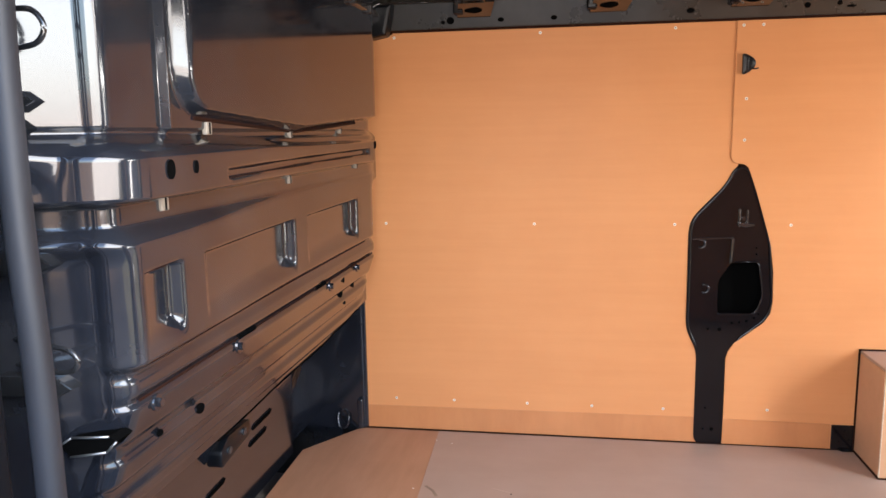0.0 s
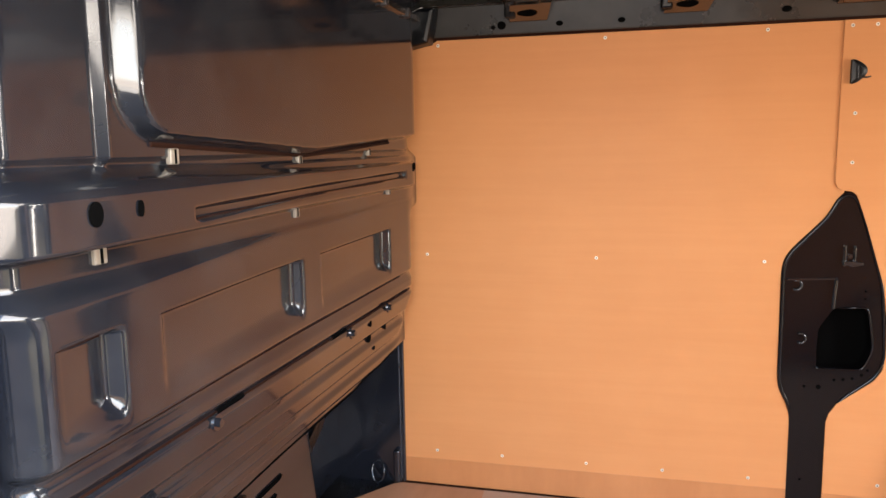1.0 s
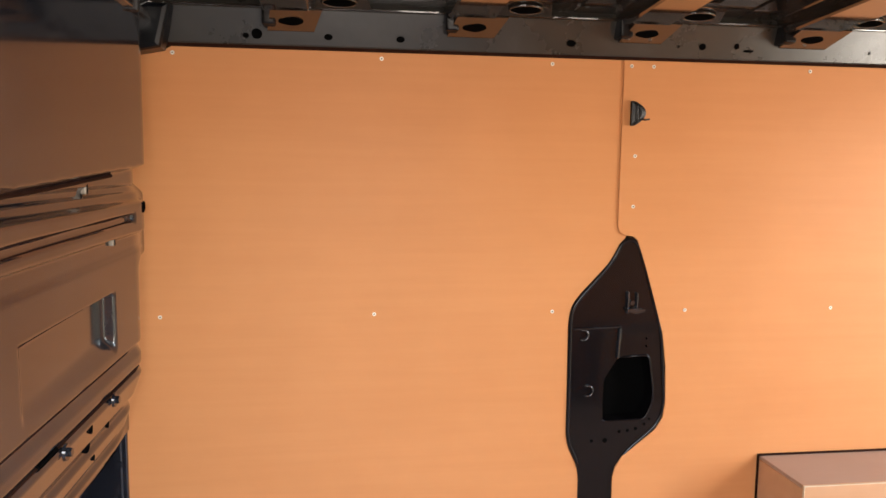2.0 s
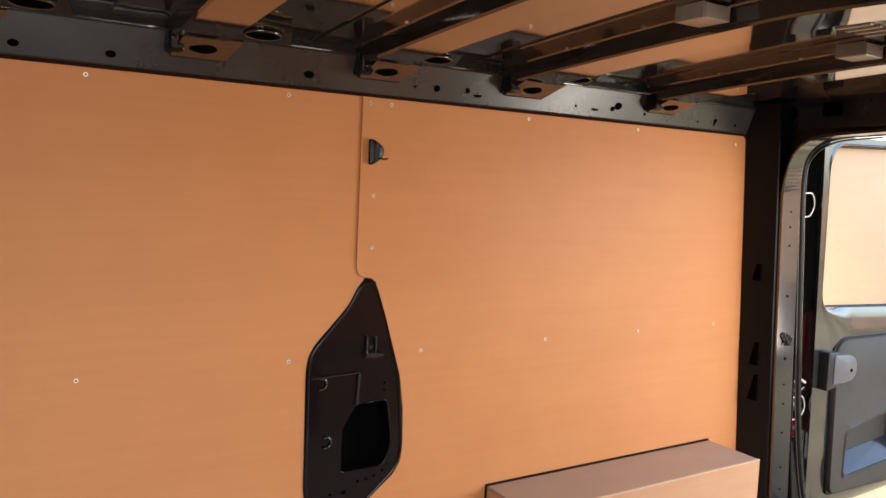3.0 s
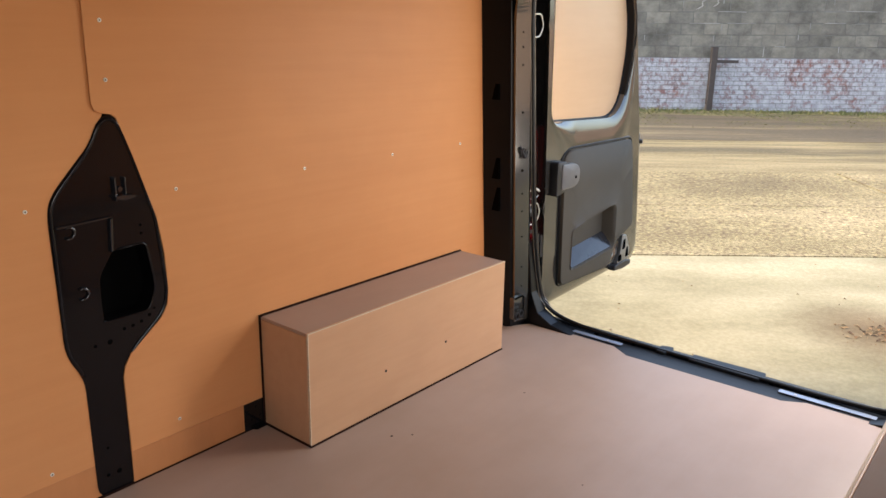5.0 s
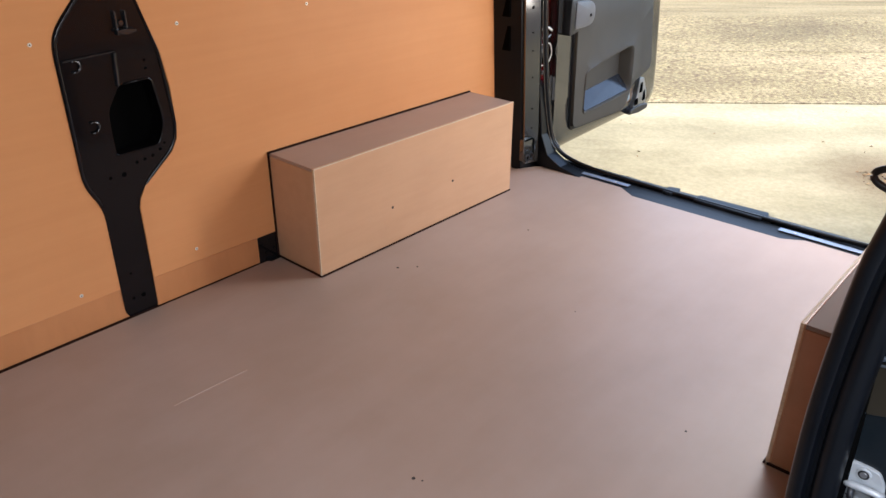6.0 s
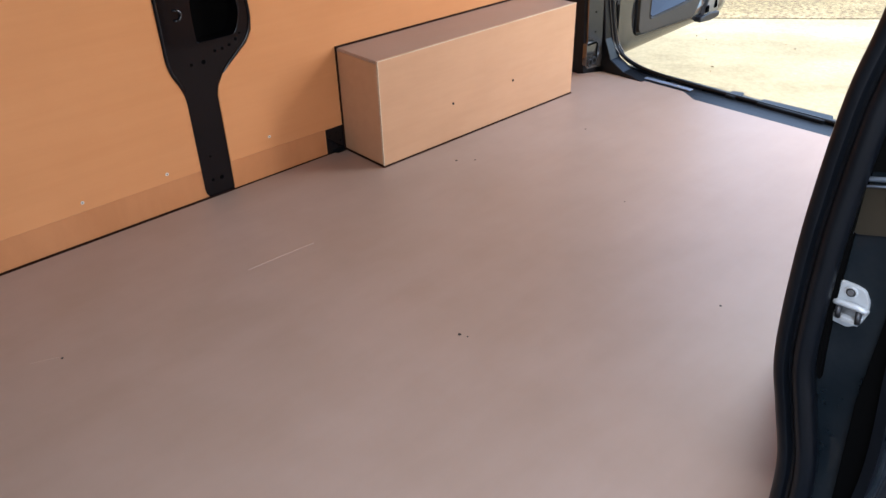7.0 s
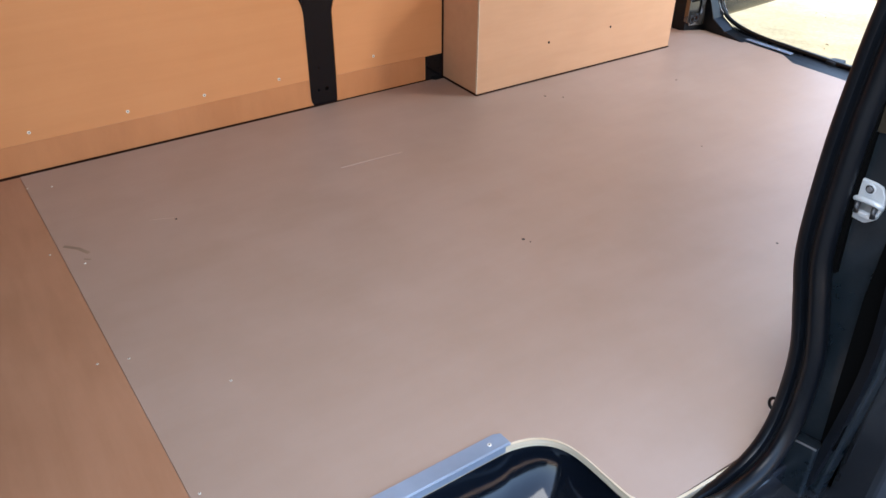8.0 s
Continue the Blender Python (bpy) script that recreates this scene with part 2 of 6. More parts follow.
def sweep(path, profile, up=(0, 0, 1), bm=None, closed=False):
    """A closed profile of (side, up) offsets swept along a path."""
    bm = bm or bmesh.new()
    path = [Vector(p) for p in path]
    n, rings = len(path), []
    for i, p in enumerate(path):
        t = (path[(i + 1) % n] - path[i - 1]) if closed else (path[min(i + 1, n - 1)] - path[max(i - 1, 0)])
        t.normalize()
        side = t.cross(Vector(up))
        if side.length < 1e-4:
            side = t.cross(Vector((0, 1, 0)))
        side.normalize()
        above = side.cross(t)
        rings.append([bm.verts.new(p + side * a + above * b) for a, b in profile])
    k = len(profile)
    for i in range(n if closed else n - 1):
        a, b = rings[i], rings[(i + 1) % n]
        for j in range(k):
            bm.faces.new((a[j], a[(j + 1) % k], b[(j + 1) % k], b[j]))
    if not closed:
        bm.faces.new(rings[0])
        bm.faces.new(rings[-1])
    return bm


def circle(r, n=10, rx=None):
    return [((rx or r) * math.cos(2 * math.pi * i / n), r * math.sin(2 * math.pi * i / n)) for i in range(n)]


def tube(path, r, n=8, bm=None, up=(0, 0, 1), closed=False):
    return sweep(path, circle(r, n), up, bm, closed)


def disc(c, normal, r, h, n=14, bm=None, bevel=0.0):
    """A short cylinder that stands on c along normal."""
    own = bm is None
    bm = bm or bmesh.new()
    q = Vector(normal).normalized().to_track_quat("Z", "Y").to_matrix().to_4x4()
    m = Matrix.Translation(Vector(c) + Vector(normal).normalized() * h / 2) @ q
    g = bmesh.ops.create_cone(bm, cap_ends=True, segments=n, radius1=r, radius2=r * 0.9, depth=h, matrix=m)
    if bevel:
        bmesh.ops.bevel(bm, geom=list({e for v in g["verts"] for e in v.link_edges if len(e.link_faces) == 2 and any(len(f.verts) > 4 for f in e.link_faces)}), offset=bevel, segments=2, affect="EDGES")
    return bm


def smooth(a, b, t):
    t = min(1, max(0, (t - a) / (b - a)))
    return t * t * (3 - 2 * t)


def band(t, a, b, soft):
    """1 between a and b, with soft shoulders outside them."""
    return smooth(a - soft, a, t) * (1 - smooth(b, b + soft, t))


def screw_at(parent, c, normal, r=0.0045, mat=None):
    c, nrm = Vector(c), Vector(normal).normalized()
    bm = disc(c, nrm, r, 0.0018, 12, None, 0.0006)
    q = part("screw", bm, mat or STEEL, parent, "dark sunk screw" if mat else "bright steel panel screw", True, 40)
    part("screw_recess", disc(c + nrm * 0.0018, nrm, r * 0.36, 0.0004, 6), CAULK_AND_SHADE, q)
    return q


# ---- floor ----
floor = empty("floor", "grey-brown lacquered plywood load floor, lightly scratched", "floor", kind="structure")
step_edge = [(0.06, -1.3035), (0.40, -1.3035), (0.64, -1.3032), (0.700, -1.3036), (0.724, -1.3070), (0.744, -1.3135), (0.762, -1.3240), (0.777, -1.3400), (0.787, -1.3620), (0.7915, -1.3930), (0.793, -1.428), (0.796, -1.472), (0.808, -1.498), (0.845, -1.511)]
main_board = [(0.235, -0.006), (2.44, -0.006), (2.435, -0.085), (2.505, -0.125), (2.532, -0.15), (2.534, -0.455), (2.492, -0.52), (2.50, -1.0), (2.534, -1.06), (2.532, -1.37), (2.505, -1.395), (2.435, -1.435), (2.44, -1.514), (1.06, -1.514), (0.845, -1.511)] + step_edge[::-1][1:-2] + [(0.286, -1.3035)]
part("floor_board", prism(main_board, "z", -0.014, 0.0, 0.0008), [PLY_FLOOR], floor)
front_board = [(0.235, -0.006), (0.0, -0.006), (-0.025, -0.022), (-0.145, -0.198), (-0.139, -0.50), (-0.137, -1.25), (-0.137, -1.3035), (0.286, -1.3035)]
part("floor_board", prism(front_board, "z", -0.014, -0.0006, 0.0008), [PLY_FLOOR_FRONT], floor)
# pale sawn edge along the step cut-out
edge = [(x, y, -0.0072) for x, y in step_edge] + [(1.03, -1.516, -0.0072)]
part("sawn_edge", sweep(spline([Vector(p) + Vector((0.0, -0.0025, 0)) for p in edge], 4), [(-0.0022, -0.0066), (0.0022, -0.0066), (0.0022, 0.0066), (-0.0022, 0.0066)]), PLY_EDGE, floor, "pale sawn plywood edge")
for x, y in ((0.293, -1.142), (0.284, -0.805), (0.285, -0.47), (0.29, -0.10), (0.236, -0.79), (0.232, -0.40), (0.24, -0.08), (0.41, -0.95)):
    screw_at(floor, (x, y, 0), (0, 0, 1), 0.0024)
for x, y, r in ((1.08, -0.876, 0.004), (1.086, -0.892, 0.002), (1.521, -1.179, 0.003), (1.62, -0.30, 0.004), (1.66, -0.335, 0.003), (2.05, -0.42, 0.003), (1.75, -0.78, 0.002), (0.490, -0.399, 0.003)):
    part("speck", disc((x, y, -0.0003), (0, 0, 1), r, 0.0008, 7), SPOT_DARK, floor)
for x0, x1, y0, y1, w in ((0.904, 1.074, -0.380, -0.387, 0.0011), (0.44, 0.487, -0.373, -0.392, 0.0009)):
    bm = sweep([(x0, y0, 0.0), ((x0 + x1) / 2, (y0 + y1) / 2 + 0.001, 0.0), (x1, y1, 0.0)], [(-w, -0.0003), (w, -0.0003), (w * 0.6, 0.0006), (-w * 0.6, 0.0006)])
    part("scratch", bm, SCRATCH, floor)

for pts, w in (([(0.262, -0.381), (0.285, -0.405), (0.300, -0.434)], 0.006), ([(0.287, -0.452), (0.298, -0.460)], 0.003)):
    bm = sweep([(x, y, 0.0) for x, y in pts], [(-w, -0.0004), (w, -0.0004), (w * 0.4, 0.0004), (-w * 0.4, 0.0004)])
    part("scuff", bm, SCUFF, floor)
step_strip = part("step_edge_strip", prism([(-0.10, -1.3060), (0.713, -1.3060), (0.711, -1.284), (0.700, -1.2795), (-0.10, -1.2795)], "z", 0.0003, 0.0028, 0.0005), ALU)
tagged(step_strip, "brushed aluminium edge strip screwed to the plywood step edge", "edge strip")
part("strip_lip", box(-0.10, 0.7125, -1.3085, -1.3062, -0.012, 0.0024, 0.0005), ALU, step_strip)
for x in (0.683, 0.42, 0.14):
    screw_at(step_strip, (x, -1.294, 0.0028), (0, 0, 1), 0.0036)

# ---- far side lining ----
wall_far = empty("wall_far", "orange lacquered plywood side lining in two overlapping boards with screws", "wall lining", kind="structure")
board_a = [(0.0, 0.0748), (1.016, 0.0796), (1.016, 0.286), (0.983, 0.346), (0.977, 0.40), (0.977, 0.648), (0.987, 0.678), (1.076, 0.774), (1.094, 0.816), (1.10, 0.826), (1.10, 1.217), (0.118, 1.217), (0.098, 1.206), (0.04, 1.198), (0.024, 1.178), (0.012, 1.0)]
part("plywood_board", prism(board_a, "y", 0.0, 0.006, 0.0004), PLY_WALL, wall_far)
board_b = [(1.086, 0.0788), (1.086, 0.262), (1.092, 0.285), (1.108, 0.311), (1.185, 0.372), (1.203, 0.40), (1.208, 0.435), (1.206, 0.52), (1.195, 0.601), (1.152, 0.743), (1.126, 0.818), (1.116, 0.826), (1.095, 0.829), (1.083, 0.836), (1.078, 0.85), (1.080, 1.217), (2.325, 1.217), (2.334, 1.205), (2.428, 0.002), (1.3845, 0.002), (1.3845, 0.0768)]
part("plywood_board", prism(board_b, "y", -0.0045, 0.0035, 0.0014), PLY_WALL, wall_far)
part("kick_strip", prism([(0.0, 0.002), (1.012, 0.002), (1.014, 0.0793), (0.0, 0.0745)], "y", 0.0004, 0.007, 0.0003), PLY_KICK, wall_far, "narrow darker plywood strip along the floor")
part("kick_strip", prism([(1.085, 0.002), (1.384, 0.002), (1.384, 0.0765), (1.086, 0.0785)], "y", -0.0038, 0.007, 0.0003), PLY_KICK, wall_far)
part("floor_gap", box(-0.02, 1.45, -0.008, 0.004, -0.004, 0.0012), CAULK_AND_SHADE, wall_far, "dark gap along the floor")
part("top_gap", box(0.11, 2.335, -0.004, 0.006, 1.2175, 1.2235), CAULK_AND_SHADE, wall_far)
row_top = [0.120, 0.546, 0.918, 1.097, 1.148, 1.522, 1.887, 2.29]
row_mid = [0.081, 0.531, 0.932, 1.246, 1.611, 1.937, 2.25]
row_low = [0.100, 0.284, 0.511, 0.706, 0.915, 1.208]
for x in row_top:
    screw_at(wall_far, (x, 0 if x < 1.08 else -0.0045, 1.204 if x < 2 else 1.19), (0, -1, 0))
for x in row_mid:
    screw_at(wall_far, (x, 0 if x < 1.08 else -0.0045, 0.656), (0, -1, 0))
for x in row_low:
    screw_at(wall_far, (x, 0 if x < 1.08 else -0.0045, 0.101 if x < 1.08 else 0.112), (0, -1, 0))
for z in (1.007, 0.894):
    screw_at(wall_far, (1.112, -0.0045, z), (0, -1, 0))

# cable grommet in the lining
plug = part("cable_grommet", prism(rounded([(1.096, 1.128), (1.106, 1.128), (1.131, 1.112), (1.131, 1.092), (1.106, 1.073), (1.096, 1.073)], [0.003, 0.012, 0.014, 0.014, 0.012, 0.003]), "y", -0.016, -0.0045, 0.004), RUBBER, smooth=True, angle=35)
tagged(plug, "black rubber cable grommet pressed into the plywood lining", "grommet")
part("wire_end", tube([(1.116, -0.014, 1.088), (1.126, -0.024, 1.086), (1.136, -0.020, 1.088)], 0.002, 6), DARK_PLASTIC, plug)
part("grommet_rib", box(1.106, 1.112, -0.019, -0.012, 1.084, 1.118, 0.002), RUBBER, plug)

# black exposed pillar between the boards
pillar = empty("body_pillar", "glossy black pressed steel pillar with an access opening, between plywood boards", "pillar", kind="structure")
shape = [(1.004, -0.004), (1.090, -0.004), (1.092, 0.262), (1.112, 0.308), (1.20, 0.380), (1.213, 0.43), (1.200, 0.603), (1.156, 0.745), (1.128, 0.824), (1.094, 0.826), (1.070, 0.774), (0.982, 0.680), (0.970, 0.645), (0.972, 0.345), (1.004, 0.285)]
outer = rounded(shape, 0.03, 4)
hole = rounded([(1.092, 0.547), (1.166, 0.551), (1.182, 0.445), (1.160, 0.397), (1.059, 0.395), (1.057, 0.44), (1.059, 0.496)], [0.010, 0.014, 0.03, 0.014, 0.006, 0.02, 0.012], 4)
def by_angle(outline, c, n):
    """Points of an outline at even angles round c."""
    pts, out = [Vector(p) - Vector(c) for p in outline], []
    for k in range(n):
        a = 2 * math.pi * k / n
        d = Vector((math.cos(a), math.sin(a)))
        best = None
        for i in range(len(pts)):
            p, q = pts[i], pts[(i + 1) % len(pts)]
            e = q - p
            den = d.x * e.y - d.y * e.x
            if abs(den) < 1e-12:
                continue
            t = (p.x * e.y - p.y * e.x) / den
            s = (p.x * d.y - p.y * d.x) / den
            if t > 0 and -1e-6 <= s <= 1 + 1e-6 and (best is None or t > best):
                best = t
        out.append(tuple(Vector(c) + d * best))
    return out
def plate_with_hole(outline, opening_, y, skirt, depth):
    """A flat pressed face with an opening, its outer edge turned back by skirt and the opening's wall by depth."""
    bm = bmesh.new()
    for pts, back in ((outline, skirt), (opening_, depth)):
        front = [bm.verts.new((u, y, v)) for u, v in pts]
        rear_ = [bm.verts.new((u, y + back, v)) for u, v in pts]
        for i in range(len(pts)):
            j = (i + 1) % len(pts)
            bm.edges.new((front[i], front[j]))
            bm.faces.new((front[i], front[j], rear_[j], rear_[i]))
    rim = [e for e in bm.edges if all(abs(v.co.y - y) < 1e-6 for v in e.verts)]
    bmesh.ops.triangle_fill(bm, use_beauty=True, edges=rim, normal=(0, -1, 0))
    return bm


part("pillar_face", plate_with_hole(outer, hole, -0.001, 0.011, 0.055), PILLAR_PAINT, pillar)
# rolled lip round the head, and along the right of the opening
lip = [Vector((u, 0.0005, v)) for u, v in outer if v > 0.27]
part("rolled_lip", sweep([p + (Vector((1.09, 0.0005, 0.53)) - p).normalized() * 0.007 for p in lip], [(-0.0055, -0.002), (-0.0042, 0.0022), (-0.002, 0.0042), (0.0, 0.0047), (0.002, 0.0042), (0.0042, 0.0022), (0.0055, -0.002)], (0, -1, 0)), PILLAR_PAINT, pillar, smooth=True)
part("opening_lip", tube([(u, -0.001, v) for u, v in hole if u > 1.10 or v < 0.41], 0.0028, 8, None, (0, 1, 0)), PILLAR_PAINT, pillar, smooth=True)
# black box gives the opening its deep shade
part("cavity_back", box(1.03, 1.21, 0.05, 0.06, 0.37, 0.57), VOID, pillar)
part("pressed_step", prism([(0.984, 0.612), (1.094, 0.617), (1.094, 0.621), (0.984, 0.617)], "y", -0.0060, 0.002, 0.001), PAINT_OUT, pillar)
part("pressed_step", prism([(1.086, 0.546), (1.091, 0.546), (1.096, 0.617), (1.090, 0.617)], "y", -0.0085, 0.002, 0.0015), PAINT_OUT, pillar)
for x, z in ((1.006, 0.601), (1.020, 0.470)):
    bm = bmesh.new()
    tube([(x + 0.012 * math.cos(a), -0.004, z + 0.012 * math.sin(a)) for a in [k * math.pi / 6 for k in range(-4, 5)]], 0.003, 6, bm, (0, 1, 0))
    part("weld_boss", bm, PAINT_OUT, pillar, smooth=True)
clip = part("clip_tab", box(1.106, 1.110, -0.010, 0.0, 0.650, 0.700, 0.001), PAINT_OUT, pillar, "bent spring clip")
part("clip_side", box(1.128, 1.131, -0.010, 0.0, 0.662, 0.698, 0.001), PAINT_OUT, clip)
part("clip_tongue", prism([(1.104, 0.656), (1.122, 0.650), (1.146, 0.655), (1.146, 0.660), (1.122, 0.663), (1.104, 0.662)], "y", -0.016, -0.002, 0.001), PAINT_OUT, clip)
part("clip_boss", disc((1.119, -0.001, 0.674), (0, -1, 0), 0.006, 0.006, 10), PAINT_OUT, clip)
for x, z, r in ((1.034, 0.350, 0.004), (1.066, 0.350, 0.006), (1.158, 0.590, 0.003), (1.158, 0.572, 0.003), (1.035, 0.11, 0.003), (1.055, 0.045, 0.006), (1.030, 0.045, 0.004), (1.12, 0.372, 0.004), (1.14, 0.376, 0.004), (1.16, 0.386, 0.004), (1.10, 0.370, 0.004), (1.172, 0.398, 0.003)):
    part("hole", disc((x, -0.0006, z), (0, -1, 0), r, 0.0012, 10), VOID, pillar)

bracket = part("floor_bracket", box(1.386, 1.449, -0.0062, 0.004, 0.001, 0.076, 0.0015), PILLAR_PAINT)
tagged(bracket, "small black steel anchor plate at the foot of the lining", "bracket")
part("bracket_foot", prism(rounded([(1.402, -0.003), (1.448, -0.003), (1.448, -0.018), (1.415, -0.020)], 0.003), "z", 0.0004, 0.004, 0.001), PILLAR_PAINT, bracket)
for x, z in ((1.40, 0.052), (1.424, 0.058), (1.436, 0.03), (1.41, 0.025)):
    part("rivet", disc((x, -0.0062, z), (0, -1, 0), 0.004, 0.002, 10), PILLAR_PAINT, bracket)


# ---- wheel-arch boxes ----
def wheel_box(name, x0, x1, inner, outer_y, h, sign, end_mat, top_mat):
    """A plywood box over a wheel arch. inner: the y of its open-side face; outer_y: the lining."""
    ob = empty(name, "plywood wheel-arch box with dark sealant lines, against the lining", "wheel-arch box", "wheel-arch boxes", at=(x0, inner, 0))
    inv = Matrix.Translation(ob.location).inverted()
    def put(pname, bm, mat, label=""):
        bmesh.ops.transform(bm, matrix=inv, verts=bm.verts)
        return part(pname, bm, mat, ob, label)
    t = 0.009 * sign
    lo, hi = min(inner, outer_y), max(inner, outer_y)
    put("front_panel", box(x0, x1, min(inner, inner + t), max(inner, inner + t), 0.003, h, 0.0012), PLY_BOX)
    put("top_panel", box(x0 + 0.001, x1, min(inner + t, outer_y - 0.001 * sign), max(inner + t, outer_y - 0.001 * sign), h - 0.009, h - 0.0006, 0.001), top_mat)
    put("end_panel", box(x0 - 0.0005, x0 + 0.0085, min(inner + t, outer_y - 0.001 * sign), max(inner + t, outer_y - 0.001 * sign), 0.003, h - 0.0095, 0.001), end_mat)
    put("end_panel", box(x1 - 0.009, x1, min(inner + t, outer_y), max(inner + t, outer_y), 0.003, h - 0.0095, 0.001), PLY_BOX)
    put("edge_line", box(x0 - 0.0012, x0 + 0.0012, min(inner, inner + 0.006 * sign) - 0.0006, max(inner, inner + 0.006 * sign) - 0.0006, 0.004, h + 0.0004, 0.0006), PLY_EDGE, "pale raw plywood edge")
    put("edge_line", box(x0, x1, min(inner, inner + 0.005 * sign) - 0.0002, max(inner, inner + 0.005 * sign), h - 0.002, h + 0.0006, 0.0006), PLY_EDGE)
    put("sealant", box(x0 - 0.003, x1, inner - 0.0035 if sign > 0 else inner, inner if sign > 0 else inner + 0.0035, 0.0004, 0.004), CAULK_AND_SHADE)
    put("sealant", box(x0 - 0.004, x0 + 0.0005, lo, hi - 0.004, 0.0004, 0.0052), CAULK_AND_SHADE)
    put("sealant", box(x0, x1, outer_y - 0.007 * sign if sign > 0 else outer_y + 0.001, outer_y - 0.001 * sign if sign > 0 else outer_y + 0.007, h - 0.002, h + 0.003), CAULK_AND_SHADE)
    put("sealant", box(x0 - 0.004, x0 - 0.0005, min(outer_y - 0.001 * sign, outer_y - 0.006 * sign), max(outer_y - 0.001 * sign, outer_y - 0.006 * sign), 0.004, h + 0.003), CAULK_AND_SHADE)
    for x, z in ((x0 + 0.266, 0.114), (x0 + 0.521, 0.119)):
        c = Vector((x - x0, 0, z))
        q = screw_at(ob, c, (0, -sign, 0), 0.0042, SPOT_DARK)
    return ob


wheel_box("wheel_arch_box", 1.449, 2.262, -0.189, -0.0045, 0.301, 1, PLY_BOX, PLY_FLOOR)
# near box: its shade is put into darker end and top plywood
wheel_box("wheel_arch_box", 1.538, 2.300, -1.325, -1.518, 0.301, -1, PLY_FLOOR_FRONT, PLY_SHADED_TOP)


# ---- bulkhead between load space and cab ----
R_CORNER, Y_END = 0.024, -1.392


def lower_slope(z):
    """How far forward the partition stands at a height."""
    return -0.215 + 0.37 * z if z < 0.575 else -0.002


def sheet_edge(y):
    """Height of the lower sheet's bottom edge."""
    return 0.371 + 0.010 * smooth(-0.95, -0.65, y) + 0.034 * smooth(-0.40, -0.12, y)


def relief(y, z):
    """The pressed relief of the partition: metres towards the load space."""
    d = 0.0
    fade = 1 - smooth(-1.34, -0.60, y)
    # beam across, full at the pillar and fading towards the far side, over a crisp lip
    d += (0.018 + 0.028 * fade) * smooth(0.843, 0.853, z) * (1 - smooth(0.903, 0.903 + 0.010 + 0.027 * fade, z))
    # groove in the beam
    d -= 0.011 * band(z, 0.865 + 0.01 * (y + 1.09), 0.876 + 0.01 * (y + 1.09), 0.004) * band(y, -1.12, -0.20, 0.015)
    # ledge dips behind the beam
    d -= 0.008 * band(z, 0.928, 0.934, 0.008)
    # raised upper panel: a flat chamfer, broad at the side and narrow along the bent lower border
    low = 0.938 + 0.049 * abs(y + 0.715)
    r, a, b = 0.070, y + 1.220, z - low
    inside = min(a, b)
    if a < r and b < r:
        inside = r - math.hypot(r - a, r - b)
    wide = 0.010 + 0.014 * smooth(-0.06, 0.09, b - a)
    d += 0.024 * min(1.0, max(0.0, inside / wide))
    # raised flange bead
    d += 0.011 * band(y, -1.2455, -1.2395, 0.006) * smooth(0.925, 0.94, z)
    # the panelled zone stands out under a shoulder that narrows towards the far side
    out = 0.006 + 0.017 * (1 - smooth(-1.36, -0.70, y))
    d += out * smooth(0.618, 0.640, z) * (1 - smooth(0.815 - 1.0 * out, 0.820, z))
    # three wedge-shaped pressings, deepest before their steep end walls
    for y0, y1, deep, start in ((-1.362, -1.258, 0.020, 0.0), (-1.188, -0.762, 0.022, 0.14), (-0.688, -0.287, 0.021, 0.14)):
        end = y1
        if y0 < y < end + 0.01 and 0.64 < z < 0.765:
            slant = start + (1 - start) * min(1, max(0, (y - y0) / (end - 0.012 - y0)))
            d -= deep * slant * smooth(y0, y0 + 0.008, y) * (1 - min(1, max(0, (y - end + 0.012) / 0.012))) * smooth(0.648, 0.682, z) * (1 - smooth(0.752, 0.759, z))
    # shallow groove and round ridge over the lap
    d -= 0.005 * band(z, 0.628, 0.632, 0.006)
    d += 0.007 * band(z, 0.598, 0.612, 0.012)
    # beads of the lower sheet
    d += 0.007 * smooth(0.522, 0.534, z) * (1 - smooth(0.578, 0.584, z))
    d += 0.010 * band(z, 0.470, 0.496, 0.014) + 0.009 * band(z, 0.410, 0.428, 0.014)
    # the sheet ends over a deeper one with a pocket towards the far sill
    low = sheet_edge(y)
    if z < low + 0.01:
        under = 1 - smooth(low - 0.005, low + 0.001, z)
        d -= 0.020 * under
        edge_y = -0.22 - 0.90 * z
        d -= 0.10 * under * smooth(edge_y - 0.004, edge_y + 0.024, y) * (0.30 + 0.70 * smooth(0.0, 0.22, z))
    return d


def face_x(y, z):
    """x of the partition, which rolls back at its far end into the lining."""
    x = 0.070 + lower_slope(z) + relief(y, z)
    end = 0.012 + 0.020 * smooth(0.56, 0.66, z) + 0.022 * band(z, 0.80, 0.915, 0.03) - 0.004 * smooth(0.93, 1.0, z)
    return x - max(0.0, x - end) * smooth(-0.16, -0.004, y) ** 1.4


